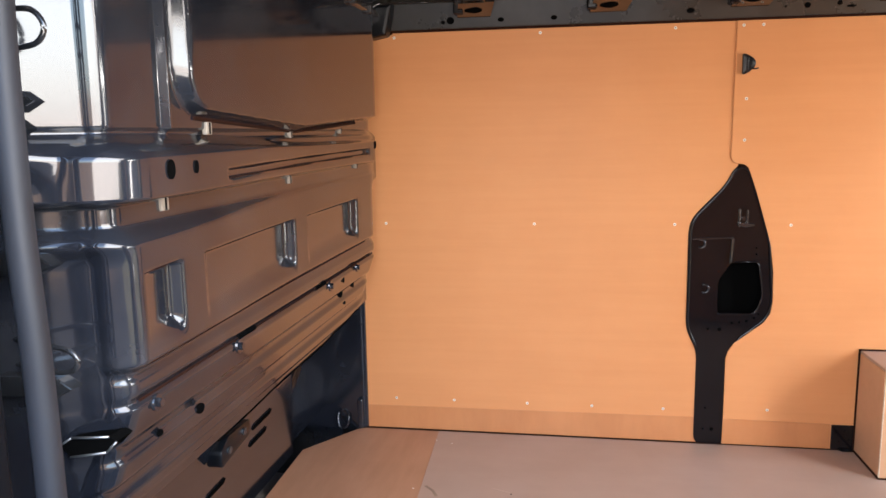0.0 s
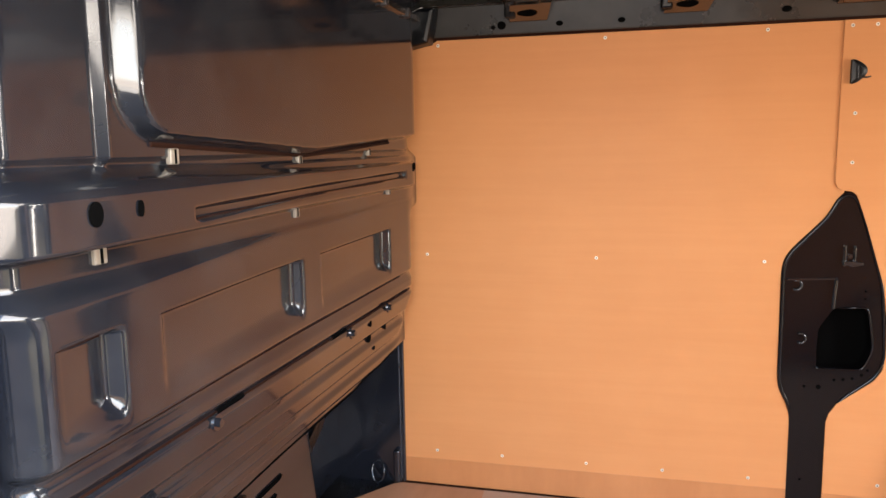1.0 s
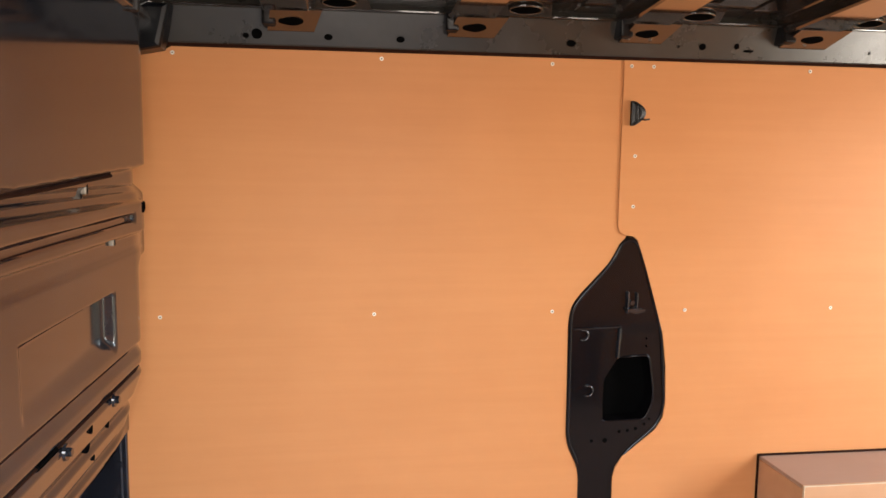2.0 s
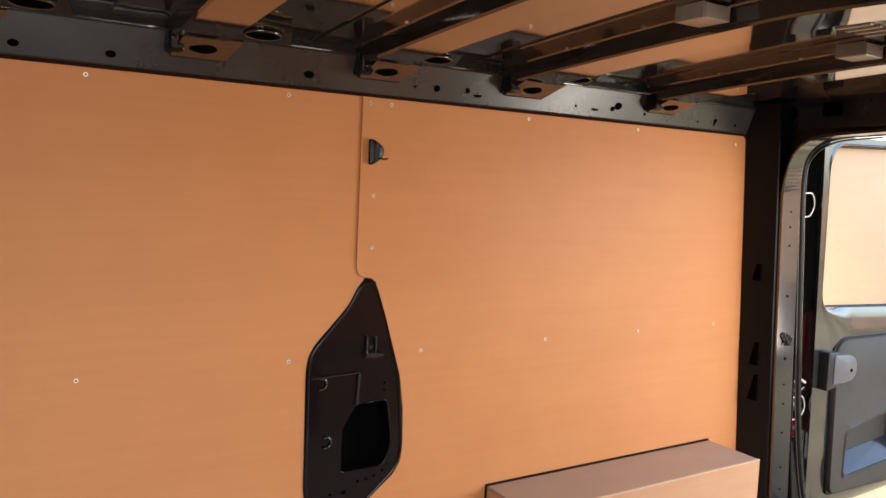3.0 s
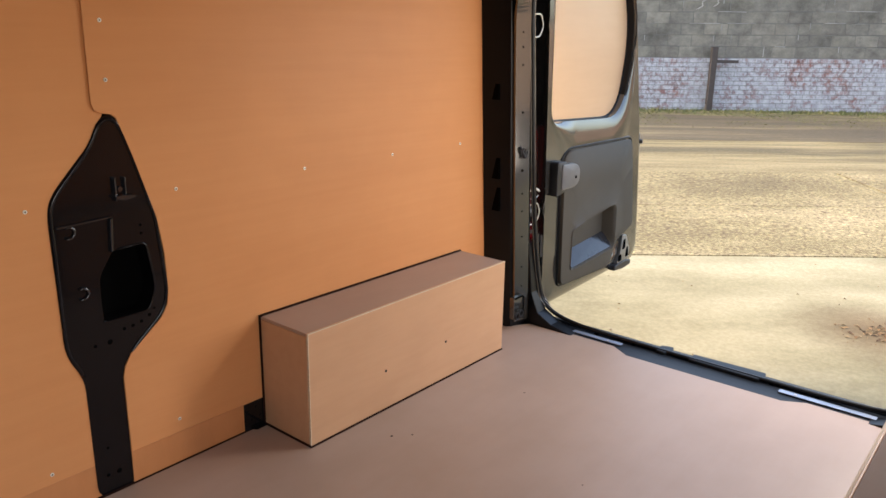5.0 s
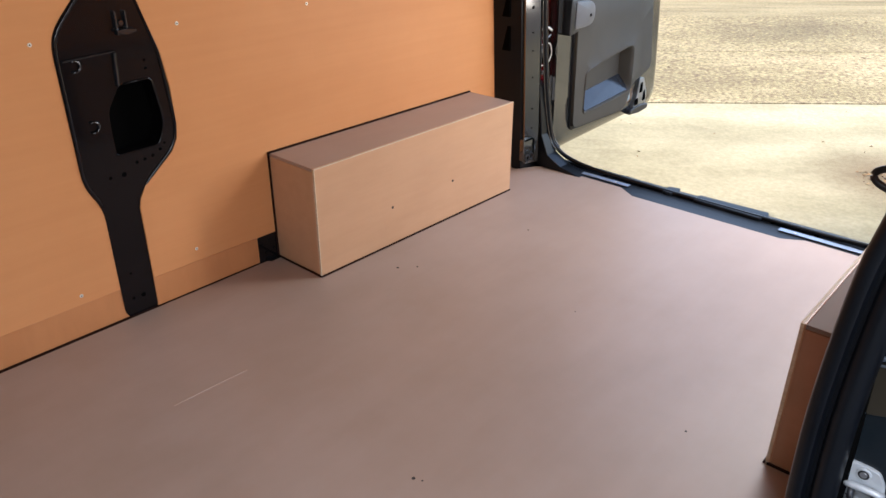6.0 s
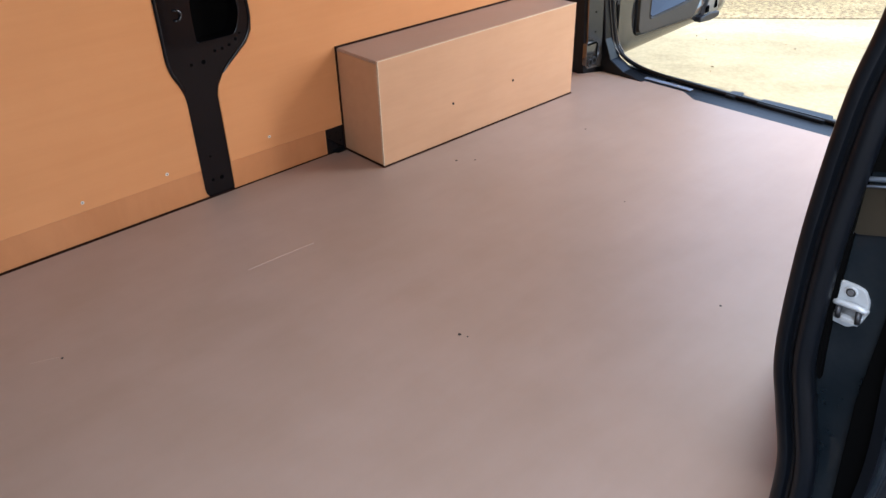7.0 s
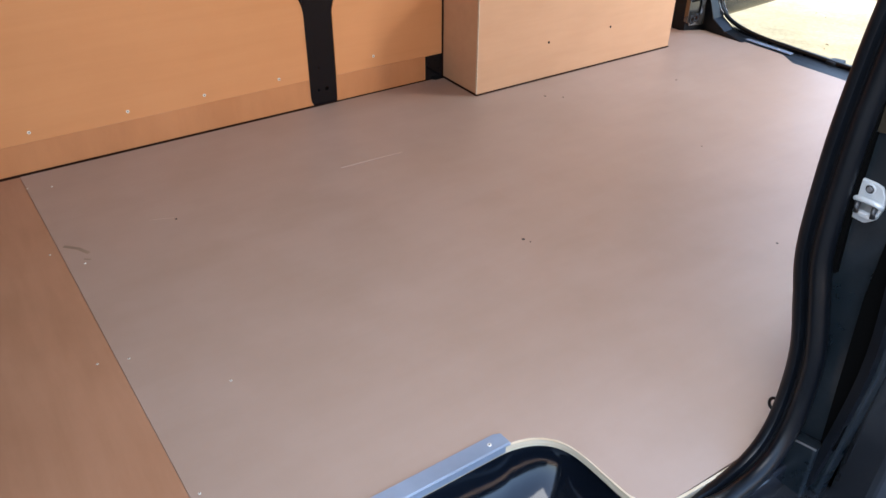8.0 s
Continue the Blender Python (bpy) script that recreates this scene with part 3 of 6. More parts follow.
bulkhead = empty("bulkhead", "glossy black pressed steel partition between load space and cab", "bulkhead", kind="structure")
bm = bmesh.new()
NZ, NF, NC, NJ = 430, 280, 10, 26
us = [("f", -0.004 + (Y_END + R_CORNER + 0.004) * k / NF) for k in range(NF + 1)]
us += [("c", k / NC) for k in range(1, NC + 1)] + [("j", k / NJ) for k in range(1, NJ + 1)]
grid = []
for iz in range(NZ + 1):
    z = 1.40 * iz / NZ
    base, row = 0.070 + lower_slope(z), []
    for kind, v in us:
        if kind == "f":
            p = Vector((face_x(v, z), v, z))
        else:
            rel = relief(Y_END + R_CORNER, z) * (1 - (1 - smooth(0.77, 0.81, z)) * 0.9 * (v if kind == "c" else 1))
            # beam and dents wrap round the pillar and fade
            ang = v * math.pi / 2 if kind == "c" else math.pi / 2
            c = Vector((base - R_CORNER, Y_END + R_CORNER, z))
            n = Vector((math.cos(ang), -math.sin(ang), 0))
            p = c + n * (R_CORNER + rel)
            if kind == "j":
                k = smooth(0.86, 0.93, z)
                p = p + Vector((-0.19 + 0.085 * k, -0.085 - 0.040 * k, 0)) * v
        row.append(bm.verts.new(p))
    grid.append(row)
for a, b in zip(grid, grid[1:]):
    for i in range(len(a) - 1):
        bm.faces.new((a[i], b[i], b[i + 1], a[i + 1]))
part("pressed_panel", bm, PAINT, bulkhead, smooth=True)


def on_bulkhead(y, z):
    return Vector((face_x(y, z), y, z))


for y, z, ry, rz in ((-1.318, 0.887, 0.010, 0.013), (-1.246, 0.887, 0.005, 0.009), (-1.16, 0.498, 0.012, 0.008), (-1.278, 0.504, 0.008, 0.006), (-0.13, 0.895, 0.006, 0.010), (-0.105, 0.897, 0.004, 0.009), (-0.381, 0.518, 0.013, 0.010), (-0.434, 0.566, 0.005, 0.008), (-0.273, 0.522, 0.005, 0.010), (-0.345, 0.486, 0.005, 0.005)):
    bm = bmesh.new()
    c = on_bulkhead(y, z)
    prism([(y + ry * math.cos(a), z + rz * math.sin(a)) for a in [2 * math.pi * k / 16 for k in range(16)]], "x", c.x - 0.002, c.x + 0.0022, 0.0, bm)
    part("hole", bm, VOID, bulkhead)
for y, z, ly in ((-0.680, 0.289, 0.10), (-0.666, 0.240, 0.09), (-0.86, 0.205, 0.08)):
    c = on_bulkhead(y, z)
    bm = prism(rounded([(y - ly / 2, z - 0.010), (y + ly / 2, z - 0.007), (y + ly / 2, z + 0.007), (y - ly / 2, z + 0.004)], 0.005), "x", -0.003, 0.003)
    bmesh.ops.transform(bm, matrix=Matrix.Translation((c.x, 0, 0)), verts=bm.verts)
    for v in bm.verts:
        v.co.x += lower_slope(v.co.z) - lower_slope(z)
    part("slot", bm, VOID, bulkhead)
# pale cable clips
for y, z, s in ((-1.263, 0.838, 1.1), (-0.773, 0.840, 0.9), (-0.292, 0.846, 0.8), (-1.115, 0.941, 1.0), (-0.738, 0.926, 0.9), (-0.393, 0.937, 0.8)):
    c = on_bulkhead(y, z)
    clip = part("cable_clip", box(c.x - 0.004, c.x + 0.005, y - 0.009 * s, y + 0.009 * s, z - 0.010 * s, z + 0.010 * s, 0.002), CLIP_METAL, bulkhead, "small bright metal clip")
    part("clip_slot", box(c.x + 0.0048, c.x + 0.0058, y - 0.002, y + 0.002, z - 0.009 * s, z + 0.009 * s), VOID, clip)
for y, z in ((-1.326, 0.570), (-1.063, 0.574), (-0.553, 0.574), (-0.323, 0.578)):
    c = on_bulkhead(y, z)
    bm = disc(c, (1, 0, 0), 0.013, 0.004, 12)
    disc(c + Vector((0.004, 0, 0)), (1, 0, 0), 0.007, 0.006, 6, bm)
    part("bolt", bm, PAINT, bulkhead, smooth=True, angle=30)
# dark seam where the upper sheet laps over the lower one
pts = [on_bulkhead(y, 0.5845) + Vector((0.001, 0, 0)) for y in [-1.36 + k * 0.04 for k in range(34)]]
part("lap_seam", sweep(pts, circle(0.0020, 6)), CAULK_AND_SHADE, bulkhead)
for y0, y1 in ((-1.052, -0.980), (-0.640, -0.572)):
    part("lap_slot", sweep([on_bulkhead(y0 + (y1 - y0) * k / 4, 0.585) + Vector((0.001, 0, 0)) for k in range(5)], circle(0.0046, 6)), VOID, bulkhead)
# dark line under the lower sheet's edge
part("sheet_gap", sweep([on_bulkhead(y, sheet_edge(y) + 0.002) - Vector((0.003, 0, 0.004)) for y in [-0.99 + k * 0.04 for k in range(23)]], circle(0.0024, 6)), VOID, bulkhead)
# cable bracket below the sheet
cable_bracket = part("cable_bracket", prism(rounded([(-0.965, 0.300), (-0.830, 0.318), (-0.830, 0.350), (-0.930, 0.352), (-0.965, 0.332)], 0.008, 3), "x", -0.050, -0.018, 0.003), RUBBER, bulkhead, smooth=True, angle=35)
for y, z in ((-0.935, 0.326), (-0.865, 0.336)):
    part("bracket_bolt", disc((-0.018, y, z), (1, 0, 0), 0.008, 0.005, 8), PAINT_OUT, cable_bracket)
part("pocket_bracket", prism(rounded([(-0.485, 0.225), (-0.350, 0.300), (-0.350, 0.335), (-0.470, 0.275)], 0.008, 3), "x", -0.100, -0.080, 0.003), RUBBER, bulkhead, "dark folded bracket in the pocket", True, 35)
# dark tubes in place of shade lines: under the raised panel, along the beam's groove, over the pressed panels
def crease_shade(pts, r, r_end=None):
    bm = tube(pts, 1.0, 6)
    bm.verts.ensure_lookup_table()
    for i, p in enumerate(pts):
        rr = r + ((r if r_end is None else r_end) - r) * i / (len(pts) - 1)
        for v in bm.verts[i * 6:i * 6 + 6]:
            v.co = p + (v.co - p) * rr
    part("crease_shade", bm, CAULK_AND_SHADE, bulkhead)
crease_shade([on_bulkhead(y, 0.9345 + 0.049 * abs(y + 0.715)) + Vector((0.0005, 0, 0)) for y in [-1.16 + 0.0445 * k for k in range(21)]], 0.0036, 0.0030)
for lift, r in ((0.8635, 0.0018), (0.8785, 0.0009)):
    crease_shade([on_bulkhead(y, lift + 0.01 * (y + 1.09)) + Vector((0.0002, 0, 0)) for y in [-1.12 + 0.046 * k for k in range(21)]], r)
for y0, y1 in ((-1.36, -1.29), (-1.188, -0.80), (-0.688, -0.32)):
    crease_shade([on_bulkhead(y0 + (y1 - y0) * k / 12, 0.7555) + Vector((0.0002, 0, 0)) for k in range(13)], 0.0006, 0.0016)
crease_shade([on_bulkhead(y, 0.6295) + Vector((0.0002, 0, 0)) for y in [-1.34 + 0.06 * k for k in range(20)]], 0.0014)
# pillar foot at the far corner
foot = part("sill_corner", prism(rounded([(-0.21, -0.004), (0.0, -0.004), (-0.002, 0.46), (-0.10, 0.47), (-0.21, 0.40)], 0.02), "y", -0.012, 0.004, 0.004), PAINT, bulkhead)
part("sill_bracket", box(-0.022, -0.004, -0.030, -0.012, 0.005, 0.10, 0.004), PAINT, bulkhead)
part("corner_stud", disc((-0.009, -0.012, 0.342), (0, -1, 0), 0.009, 0.008, 10), PAINT, bulkhead)
corner_ring = part("lashing_ring", tube(spline([(-0.086, -0.014, 0.050), (-0.088, -0.024, 0.030), (-0.078, -0.030, 0.006), (-0.058, -0.030, 0.008), (-0.052, -0.024, 0.034), (-0.056, -0.014, 0.052)], 5), 0.0035, 8), PAINT, smooth=True)
tagged(corner_ring, "black steel lashing ring on the far sill", "lashing ring")
part("sill_bolt", disc((-0.07, -0.012, 0.05), (0, -1, 0), 0.012, 0.008, 8), PAINT, bulkhead)
part("corner_strip", box(-0.004, 0.0075, -0.008, 0.003, 0.002, 0.60, 0.003), PAINT, bulkhead)
part("cab_closing_sheet", box(-0.50, -0.49, -1.62, 0.08, -0.535, 1.42), PAINT_ROOF, bulkhead)

# door wires and latch horns on the front jamb
for z, x1, dz in ((1.052, 0.054, 0.021), (0.669, 0.058, 0.016)):
    loop = [(-0.05, -1.43, z + dz), (0.020, -1.455, z + dz), (x1 - 0.010, -1.46, z + dz * 0.75), (x1, -1.46, z), (x1 - 0.008, -1.46, z - dz * 0.75), (0.020, -1.455, z - dz), (-0.05, -1.43, z - dz)]
    wire = part("wire_loop", tube(spline(loop, 6), 0.0034, 8), PAINT_OUT, smooth=True)
    tagged(wire, "black wire loop sticking out of the painted door jamb", "wire", "jamb wire loops")
for z, x1 in ((0.971, 0.034), (0.941, 0.022), (0.783, 0.038), (0.634, 0.049)):
    bm = prism([(-0.05, z - 0.013), (x1 - 0.022, z - 0.012), (x1, z), (x1 - 0.018, z + 0.012), (-0.05, z + 0.013)], "y", -1.462, -1.440, 0.002)
    horn = part("latch_buffer", bm, PAINT_OUT)
    tagged(horn, "black pointed door buffer on the painted jamb", "door buffer", "jamb buffers")
slot_pts = [(-0.012, 0.540), (0.008, 0.553), (0.060, 0.557), (0.070, 0.551), (0.055, 0.536), (0.004, 0.527)]
slot = part("jamb_slot", prism(slot_pts, "y", -1.416, -1.380), VOID, bulkhead)
for i, j in ((0, 1), (1, 2), (3, 4), (4, 5)):
    (u0, v0), (u1, v1) = slot_pts[i], slot_pts[j]
    part("slot_rim", tube([(u0, -1.417, v0), ((u0 + u1) / 2, -1.418, (v0 + v1) / 2), (u1, -1.417, v1)], 0.0016, 6), ZINC, slot, "bright slot edge", True)

# ---- front jamb seal and outer front panel ----
seal_front = part("door_seal_front", sweep(spline([(0.056, -1.53, -0.03), (0.057, -1.525, 0.30), (0.057, -1.525, 0.65), (0.051, -1.525, 0.85), (0.053, -1.525, 1.07), (0.064, -1.52, 1.16), (0.16, -1.51, 1.215)], 8), [(-0.013, -0.008), (-0.010, -0.0125), (0.002, -0.012), (0.005, -0.008), (0.012, -0.009), (0.018, -0.004), (0.018, 0.004), (0.012, 0.010), (0.0, 0.012), (-0.010, 0.011), (-0.014, 0.004)], (1, 0, 0)), RUBBER_GREY, smooth=True)
tagged(seal_front, "grey weathered rubber seal along the sliding door opening", "door seal", kind="structure")
cab_side = part("cab_side", prism(rounded([(-0.52, -0.535), (0.005, -0.535), (0.005, 1.05), (-0.02, 1.36), (-0.52, 1.36)], 0.03), "y", -1.66, -1.60, 0.012), PAINT_OUT)
tagged(cab_side, "glossy black cab side panel beside the door opening", "body panel", kind="structure")
part("jamb_return", box(-0.02, 0.020, -1.60, -1.535, -0.40, 1.36, 0.006), RUBBER, cab_side)

# ---- side door step ----
step = empty("door_step", "glossy black moulded entry step below the sliding door opening", "step", kind="structure")
inner_curve = spline([Vector((x, y, 0)) for x, y in [(-0.13, -1.3035)] + step_edge[1:]] + [Vector((0.845, -1.55, 0))], 4)
bm = bmesh.new()
rows = []
# a bowl that draws in along the edge's own normal, steep at the rim and flat in the tread
for z, off in ((-0.0135, 0.0015), (-0.018, 0.004), (-0.030, 0.002), (-0.046, -0.004), (-0.062, -0.013), (-0.077, -0.026), (-0.089, -0.043), (-0.098, -0.064), (-0.104, -0.090), (-0.107, -0.120), (-0.109, -0.160), (-0.110, -0.205)):
    row = []
    for p in inner_curve:
        # directions turn evenly round the corner towards the middle of the tread
        n = (p - Vector((min(0.56, max(-0.1, p.x)), -1.56, 0))).normalized()
        row.append(bm.verts.new(p + n * off + Vector((0, 0, z))))
    rows.append(row)
for a, b in zip(rows, rows[1:]):
    for i in range(len(a) - 1):
        bm.faces.new((a[i], a[i + 1], b[i + 1], b[i]))
part("step_riser", bm, STEP_PLASTIC, step, smooth=True)
part("step_tread", box(-0.13, 0.86, -1.62, -1.20, -0.215, -0.112, 0.008), STEP_PLASTIC, step)
part("step_end", box(-0.14, -0.12, -1.62, -1.25, -0.21, -0.016, 0.004), STEP_PLASTIC, step)

# ---- near side: rear jamb of the sliding door, lining, seal ----
near = empty("wall_near", "black painted rear jamb and plywood lining of the near side", "wall lining", kind="structure")
part("plywood_board", prism([(1.09, 0.002), (2.43, 0.002), (2.335, 1.217), (1.09, 1.217)], "y", -1.526, -1.520, 0.001), PLY_WALL, near)
jamb_edge = [(-1.520, 1.26), (-1.505, 0.90), (-1.474, 0.66), (-1.465, 0.50), (-1.466, 0.40), (-1.474, 0.33), (-1.495, 0.26), (-1.514, 0.16), (-1.520, 0.06), (-1.520, -0.05)]
edge3 = spline([(0, y, z) for y, z in jamb_edge], 5)
outline = [(p.y, p.z) for p in edge3] + [(-1.60, -0.05), (-1.612, 0.20), (-1.60, 0.50), (-1.60, 1.26)]
part("jamb_face", prism(outline, "x", 1.062, 1.090, 0.004), JAMB_PAINT, near)
part("jamb_outer_rib", sweep(spline([(1.056, -1.585, -0.03), (1.056, -1.60, 0.20), (1.056, -1.585, 0.38), (1.056, -1.56, 0.62), (1.056, -1.545, 1.0), (1.056, -1.54, 1.25)], 6), [(-0.006, -0.010), (0.006, -0.010), (0.006, 0.010), (-0.006, 0.010)], (1, 0, 0)), RUBBER, near)
# solid black strips take the place of shade in the jamb's gaps
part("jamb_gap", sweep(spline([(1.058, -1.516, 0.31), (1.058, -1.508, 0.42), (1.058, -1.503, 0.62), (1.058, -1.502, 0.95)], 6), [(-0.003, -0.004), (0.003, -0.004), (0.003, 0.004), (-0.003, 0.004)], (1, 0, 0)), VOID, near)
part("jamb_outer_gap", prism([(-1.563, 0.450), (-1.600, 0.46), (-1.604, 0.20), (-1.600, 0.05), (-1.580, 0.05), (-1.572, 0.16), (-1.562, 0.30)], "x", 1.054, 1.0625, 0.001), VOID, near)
part("jamb_lower_cover", prism([(-1.530, 0.035), (-1.585, 0.048), (-1.59, -0.10), (-1.54, -0.12)], "x", 1.040, 1.062, 0.004), JAMB_PAINT, near)
part("jamb_crease", sweep([(1.039, -1.535, 0.034), (1.039, -1.56, 0.041), (1.039, -1.585, 0.047)], circle(0.0016, 6), (1, 0, 0)), ZINC, near)
part("outer_panel", prism([(1.09, -0.535), (2.60, -0.535), (2.52, 1.30), (1.09, 1.30)], "y", -1.66, -1.60, 0.01), PAINT_OUT, near)
seal_pts = [(1.046, -1.530, 1.16), (1.046, -1.515, 0.90), (1.047, -1.503, 0.74), (1.047, -1.489, 0.65), (1.047, -1.482, 0.54), (1.046, -1.481, 0.45), (1.046, -1.486, 0.335), (1.045, -1.503, 0.265), (1.044, -1.522, 0.19), (1.040, -1.529, 0.11), (1.022, -1.533, 0.045), (0.985, -1.535, 0.006), (0.92, -1.537, -0.010), (0.80, -1.540, -0.014), (0.55, -1.548, -0.02)]
seal = part("door_seal_rear", sweep(spline(seal_pts, 8), [(-0.020, -0.006), (-0.017, -0.013), (-0.010, -0.0165), (-0.004, -0.0145), (-0.0015, -0.007), (0.002, -0.007), (0.006, -0.0135), (0.014, -0.015), (0.022, -0.010), (0.026, -0.002), (0.024, 0.008), (0.008, 0.010), (-0.010, 0.013), (-0.018, 0.008)], (1, 0, 0)), RUBBER, smooth=True, angle=50)
tagged(seal, "black ribbed rubber seal following the curved door jamb", "door seal", kind="structure")
sill = part("door_sill", prism([(0.70, -1.552), (1.10, -1.552), (1.10, -1.66), (0.0, -1.66), (0.0, -1.56)], "z", -0.12, -0.05, 0.01), PAINT_OUT)
tagged(sill, "glossy black painted side sill under the door opening", "sill", kind="structure")
part("sill_inner_flange", box(0.80, 1.07, -1.556, -1.528, -0.06, -0.017, 0.005), PAINT, sill)
part("skirt", box(0.007, 1.088, -1.655, -1.60, -0.535, -0.122, 0.01), PAINT_OUT, sill)

part("track_opening", prism([(-1.503, 0.574), (-1.598, 0.596), (-1.598, 0.72), (-1.520, 0.70)], "x", 1.0575, 1.064), VOID, near)
for lift, rr in ((-0.018, 0.0014), (-0.010, 0.0026)):
    part("track_lip", tube([(1.055, -1.506, 0.577 + lift), (1.054, -1.55, 0.590 + lift), (1.054, -1.598, 0.604 + lift)], rr, 6), ALU, near, "bright runner edge", True)
# brown plate stands in for yard ground mirrored in the jamb
part("reflection_plate", prism(rounded([(-1.492, 0.556), (-1.598, 0.580), (-1.598, 0.530), (-1.506, 0.502)], [0.003, 0, 0, 0.008], 4), "x", 1.056, 1.063, 0.001), JAMB_REFLECTION, near, "dark brown plate coloured as the jamb's reflection of the ground")
part("runner_edge", sweep([(1.0555, -1.494, 0.556), (1.0555, -1.501, 0.530), (1.0555, -1.507, 0.504)], circle(0.0014, 6), (1, 0, 0)), ALU, near)
part("runner_hole", prism(rounded([(-1.526, 0.556), (-1.548, 0.563), (-1.544, 0.544), (-1.532, 0.538)], 0.004, 3), "x", 1.0552, 1.0562), VOID, near)

# door striker on the jamb
striker = empty("door_striker", "zinc-plated door striker plate with a bent loop, screwed to the jamb", "striker", at=(1.062, -1.5225, 0.4195))
plate = rounded([(0.026, -0.028), (-0.006, -0.030), (-0.018, -0.020), (-0.022, -0.004), (-0.020, 0.010), (-0.013, 0.022), (-0.004, 0.024), (0.014, 0.024), (0.019, 0.0)], 0.003, 3)
part("plate", prism(plate, "x", -0.004, 0.001, 0.001), STRIKER_PLATE, striker)
# rounded bridge that stands off the plate on two round legs, over a flat tongue
part("bridge", tube(spline([(-0.003, 0.012, -0.003), (-0.007, 0.011, -0.001), (-0.009, 0.005, 0.001), (-0.009, -0.010, 0.002), (-0.008, -0.018, 0.001), (-0.004, -0.020, -0.001)], 4), 0.0036, 10), STRIKER_PLATE, striker, smooth=True)
for yy, zz in ((0.006, -0.003), (-0.015, -0.002)):
    part("loop_leg", tube([(-0.009, yy, zz), (-0.012, yy - 0.001, zz - 0.006), (-0.012, yy - 0.002, zz - 0.013)], 0.0034, 10), DARK_PLASTIC, striker, "dark loop leg", True)
part("loop_shade", prism([(0.012, -0.002), (-0.018, -0.001), (-0.016, -0.014), (0.006, -0.014)], "x", -0.0046, -0.003), ZINC, striker)
part("tongue", prism(rounded([(0.000, -0.020), (-0.018, -0.019), (-0.019, -0.013), (0.002, -0.014)], 0.002, 3), "x", -0.012, -0.004, 0.001), STRIKER_PLATE, striker, smooth=True, angle=40)
for yy, zz, rr in ((0.000, 0.015, 0.0070), (0.011, -0.018, 0.0048)):
    screw_head = part("screw_head", disc((-0.004, yy, zz), (-1, 0, 0), rr, 0.0016, 18), STRIKER_PLATE, striker, smooth=True, angle=30)
    part("screw_recess", disc((-0.0057, yy, zz), (-1, 0, 0), rr * 0.76, 0.0004, 14), DARK_PLASTIC, screw_head)
    part("screw_pin", disc((-0.0060, yy, zz), (-1, 0, 0), rr * 0.52, 0.0008, 10), ZINC, screw_head)
ring = part("tie_ring", tube([(1.085 + 0.0, -1.487 + 0.009 * math.cos(a), 0.030 + 0.011 * math.sin(a)) for a in [2 * math.pi * k / 20 for k in range(20)]], 0.0025, 8, None, (1, 0, 0), True), RUBBER, smooth=True)
tagged(ring, "small black lashing ring beside the door seal", "lashing ring")
hook = part("coat_hook", tube(spline([(1.22, -1.515, 0.690), (1.22, -1.455, 0.692), (1.22, -1.432, 0.685), (1.22, -1.434, 0.673), (1.22, -1.460, 0.665), (1.22, -1.515, 0.660)], 6), 0.0042, 8), DARK_PLASTIC, smooth=True)
tagged(hook, "black wire hook on the near side frame", "hook")

# ---- roof ----
def bow_z(y):
    """The underside of a roof bow across the van."""
    return 1.312 - 0.042 * (abs(y + 0.76) / 0.80) ** 1.3


ceiling = empty("ceiling", "glossy black painted steel roof skin with dimples and seams", "ceiling", kind="structure")
bm = bmesh.new()
NX, NY = 180, 90
def skin(x, y):
    t = abs(y + 0.76) / 0.80
    z = 1.352 - 0.042 * t ** 1.3
    # shallow swages between the bows
    z += 0.0003 * math.sin(x * 16.5) * (1 - smooth(0.72, 0.9, t))
    return z
def sheet(lift):
    return [[bm.verts.new((-0.5 + 3.10 * i / NX, 0.06 - 1.64 * j / NY, skin(-0.5 + 3.10 * i / NX, 0.06 - 1.64 * j / NY) + lift)) for j in range(NY + 1)] for i in range(NX + 1)]
under_g, over_g = sheet(0.0), sheet(0.03)
for g, flip in ((under_g, False), (over_g, True)):
    for a, b in zip(g, g[1:]):
        for j in range(NY):
            q4 = (a[j], a[j + 1], b[j + 1], b[j])
            bm.faces.new(q4[::-1] if flip else q4)
for lo_e, hi_e in ((under_g[0], over_g[0]), (under_g[-1], over_g[-1]), ([r[0] for r in under_g], [r[0] for r in over_g]), ([r[-1] for r in under_g], [r[-1] for r in over_g])):
    for k in range(len(lo_e) - 1):
        bm.faces.new((lo_e[k], lo_e[k + 1], hi_e[k + 1], hi_e[k]))
part("roof_skin", bm, PAINT_ROOF, ceiling, smooth=True, angle=50)


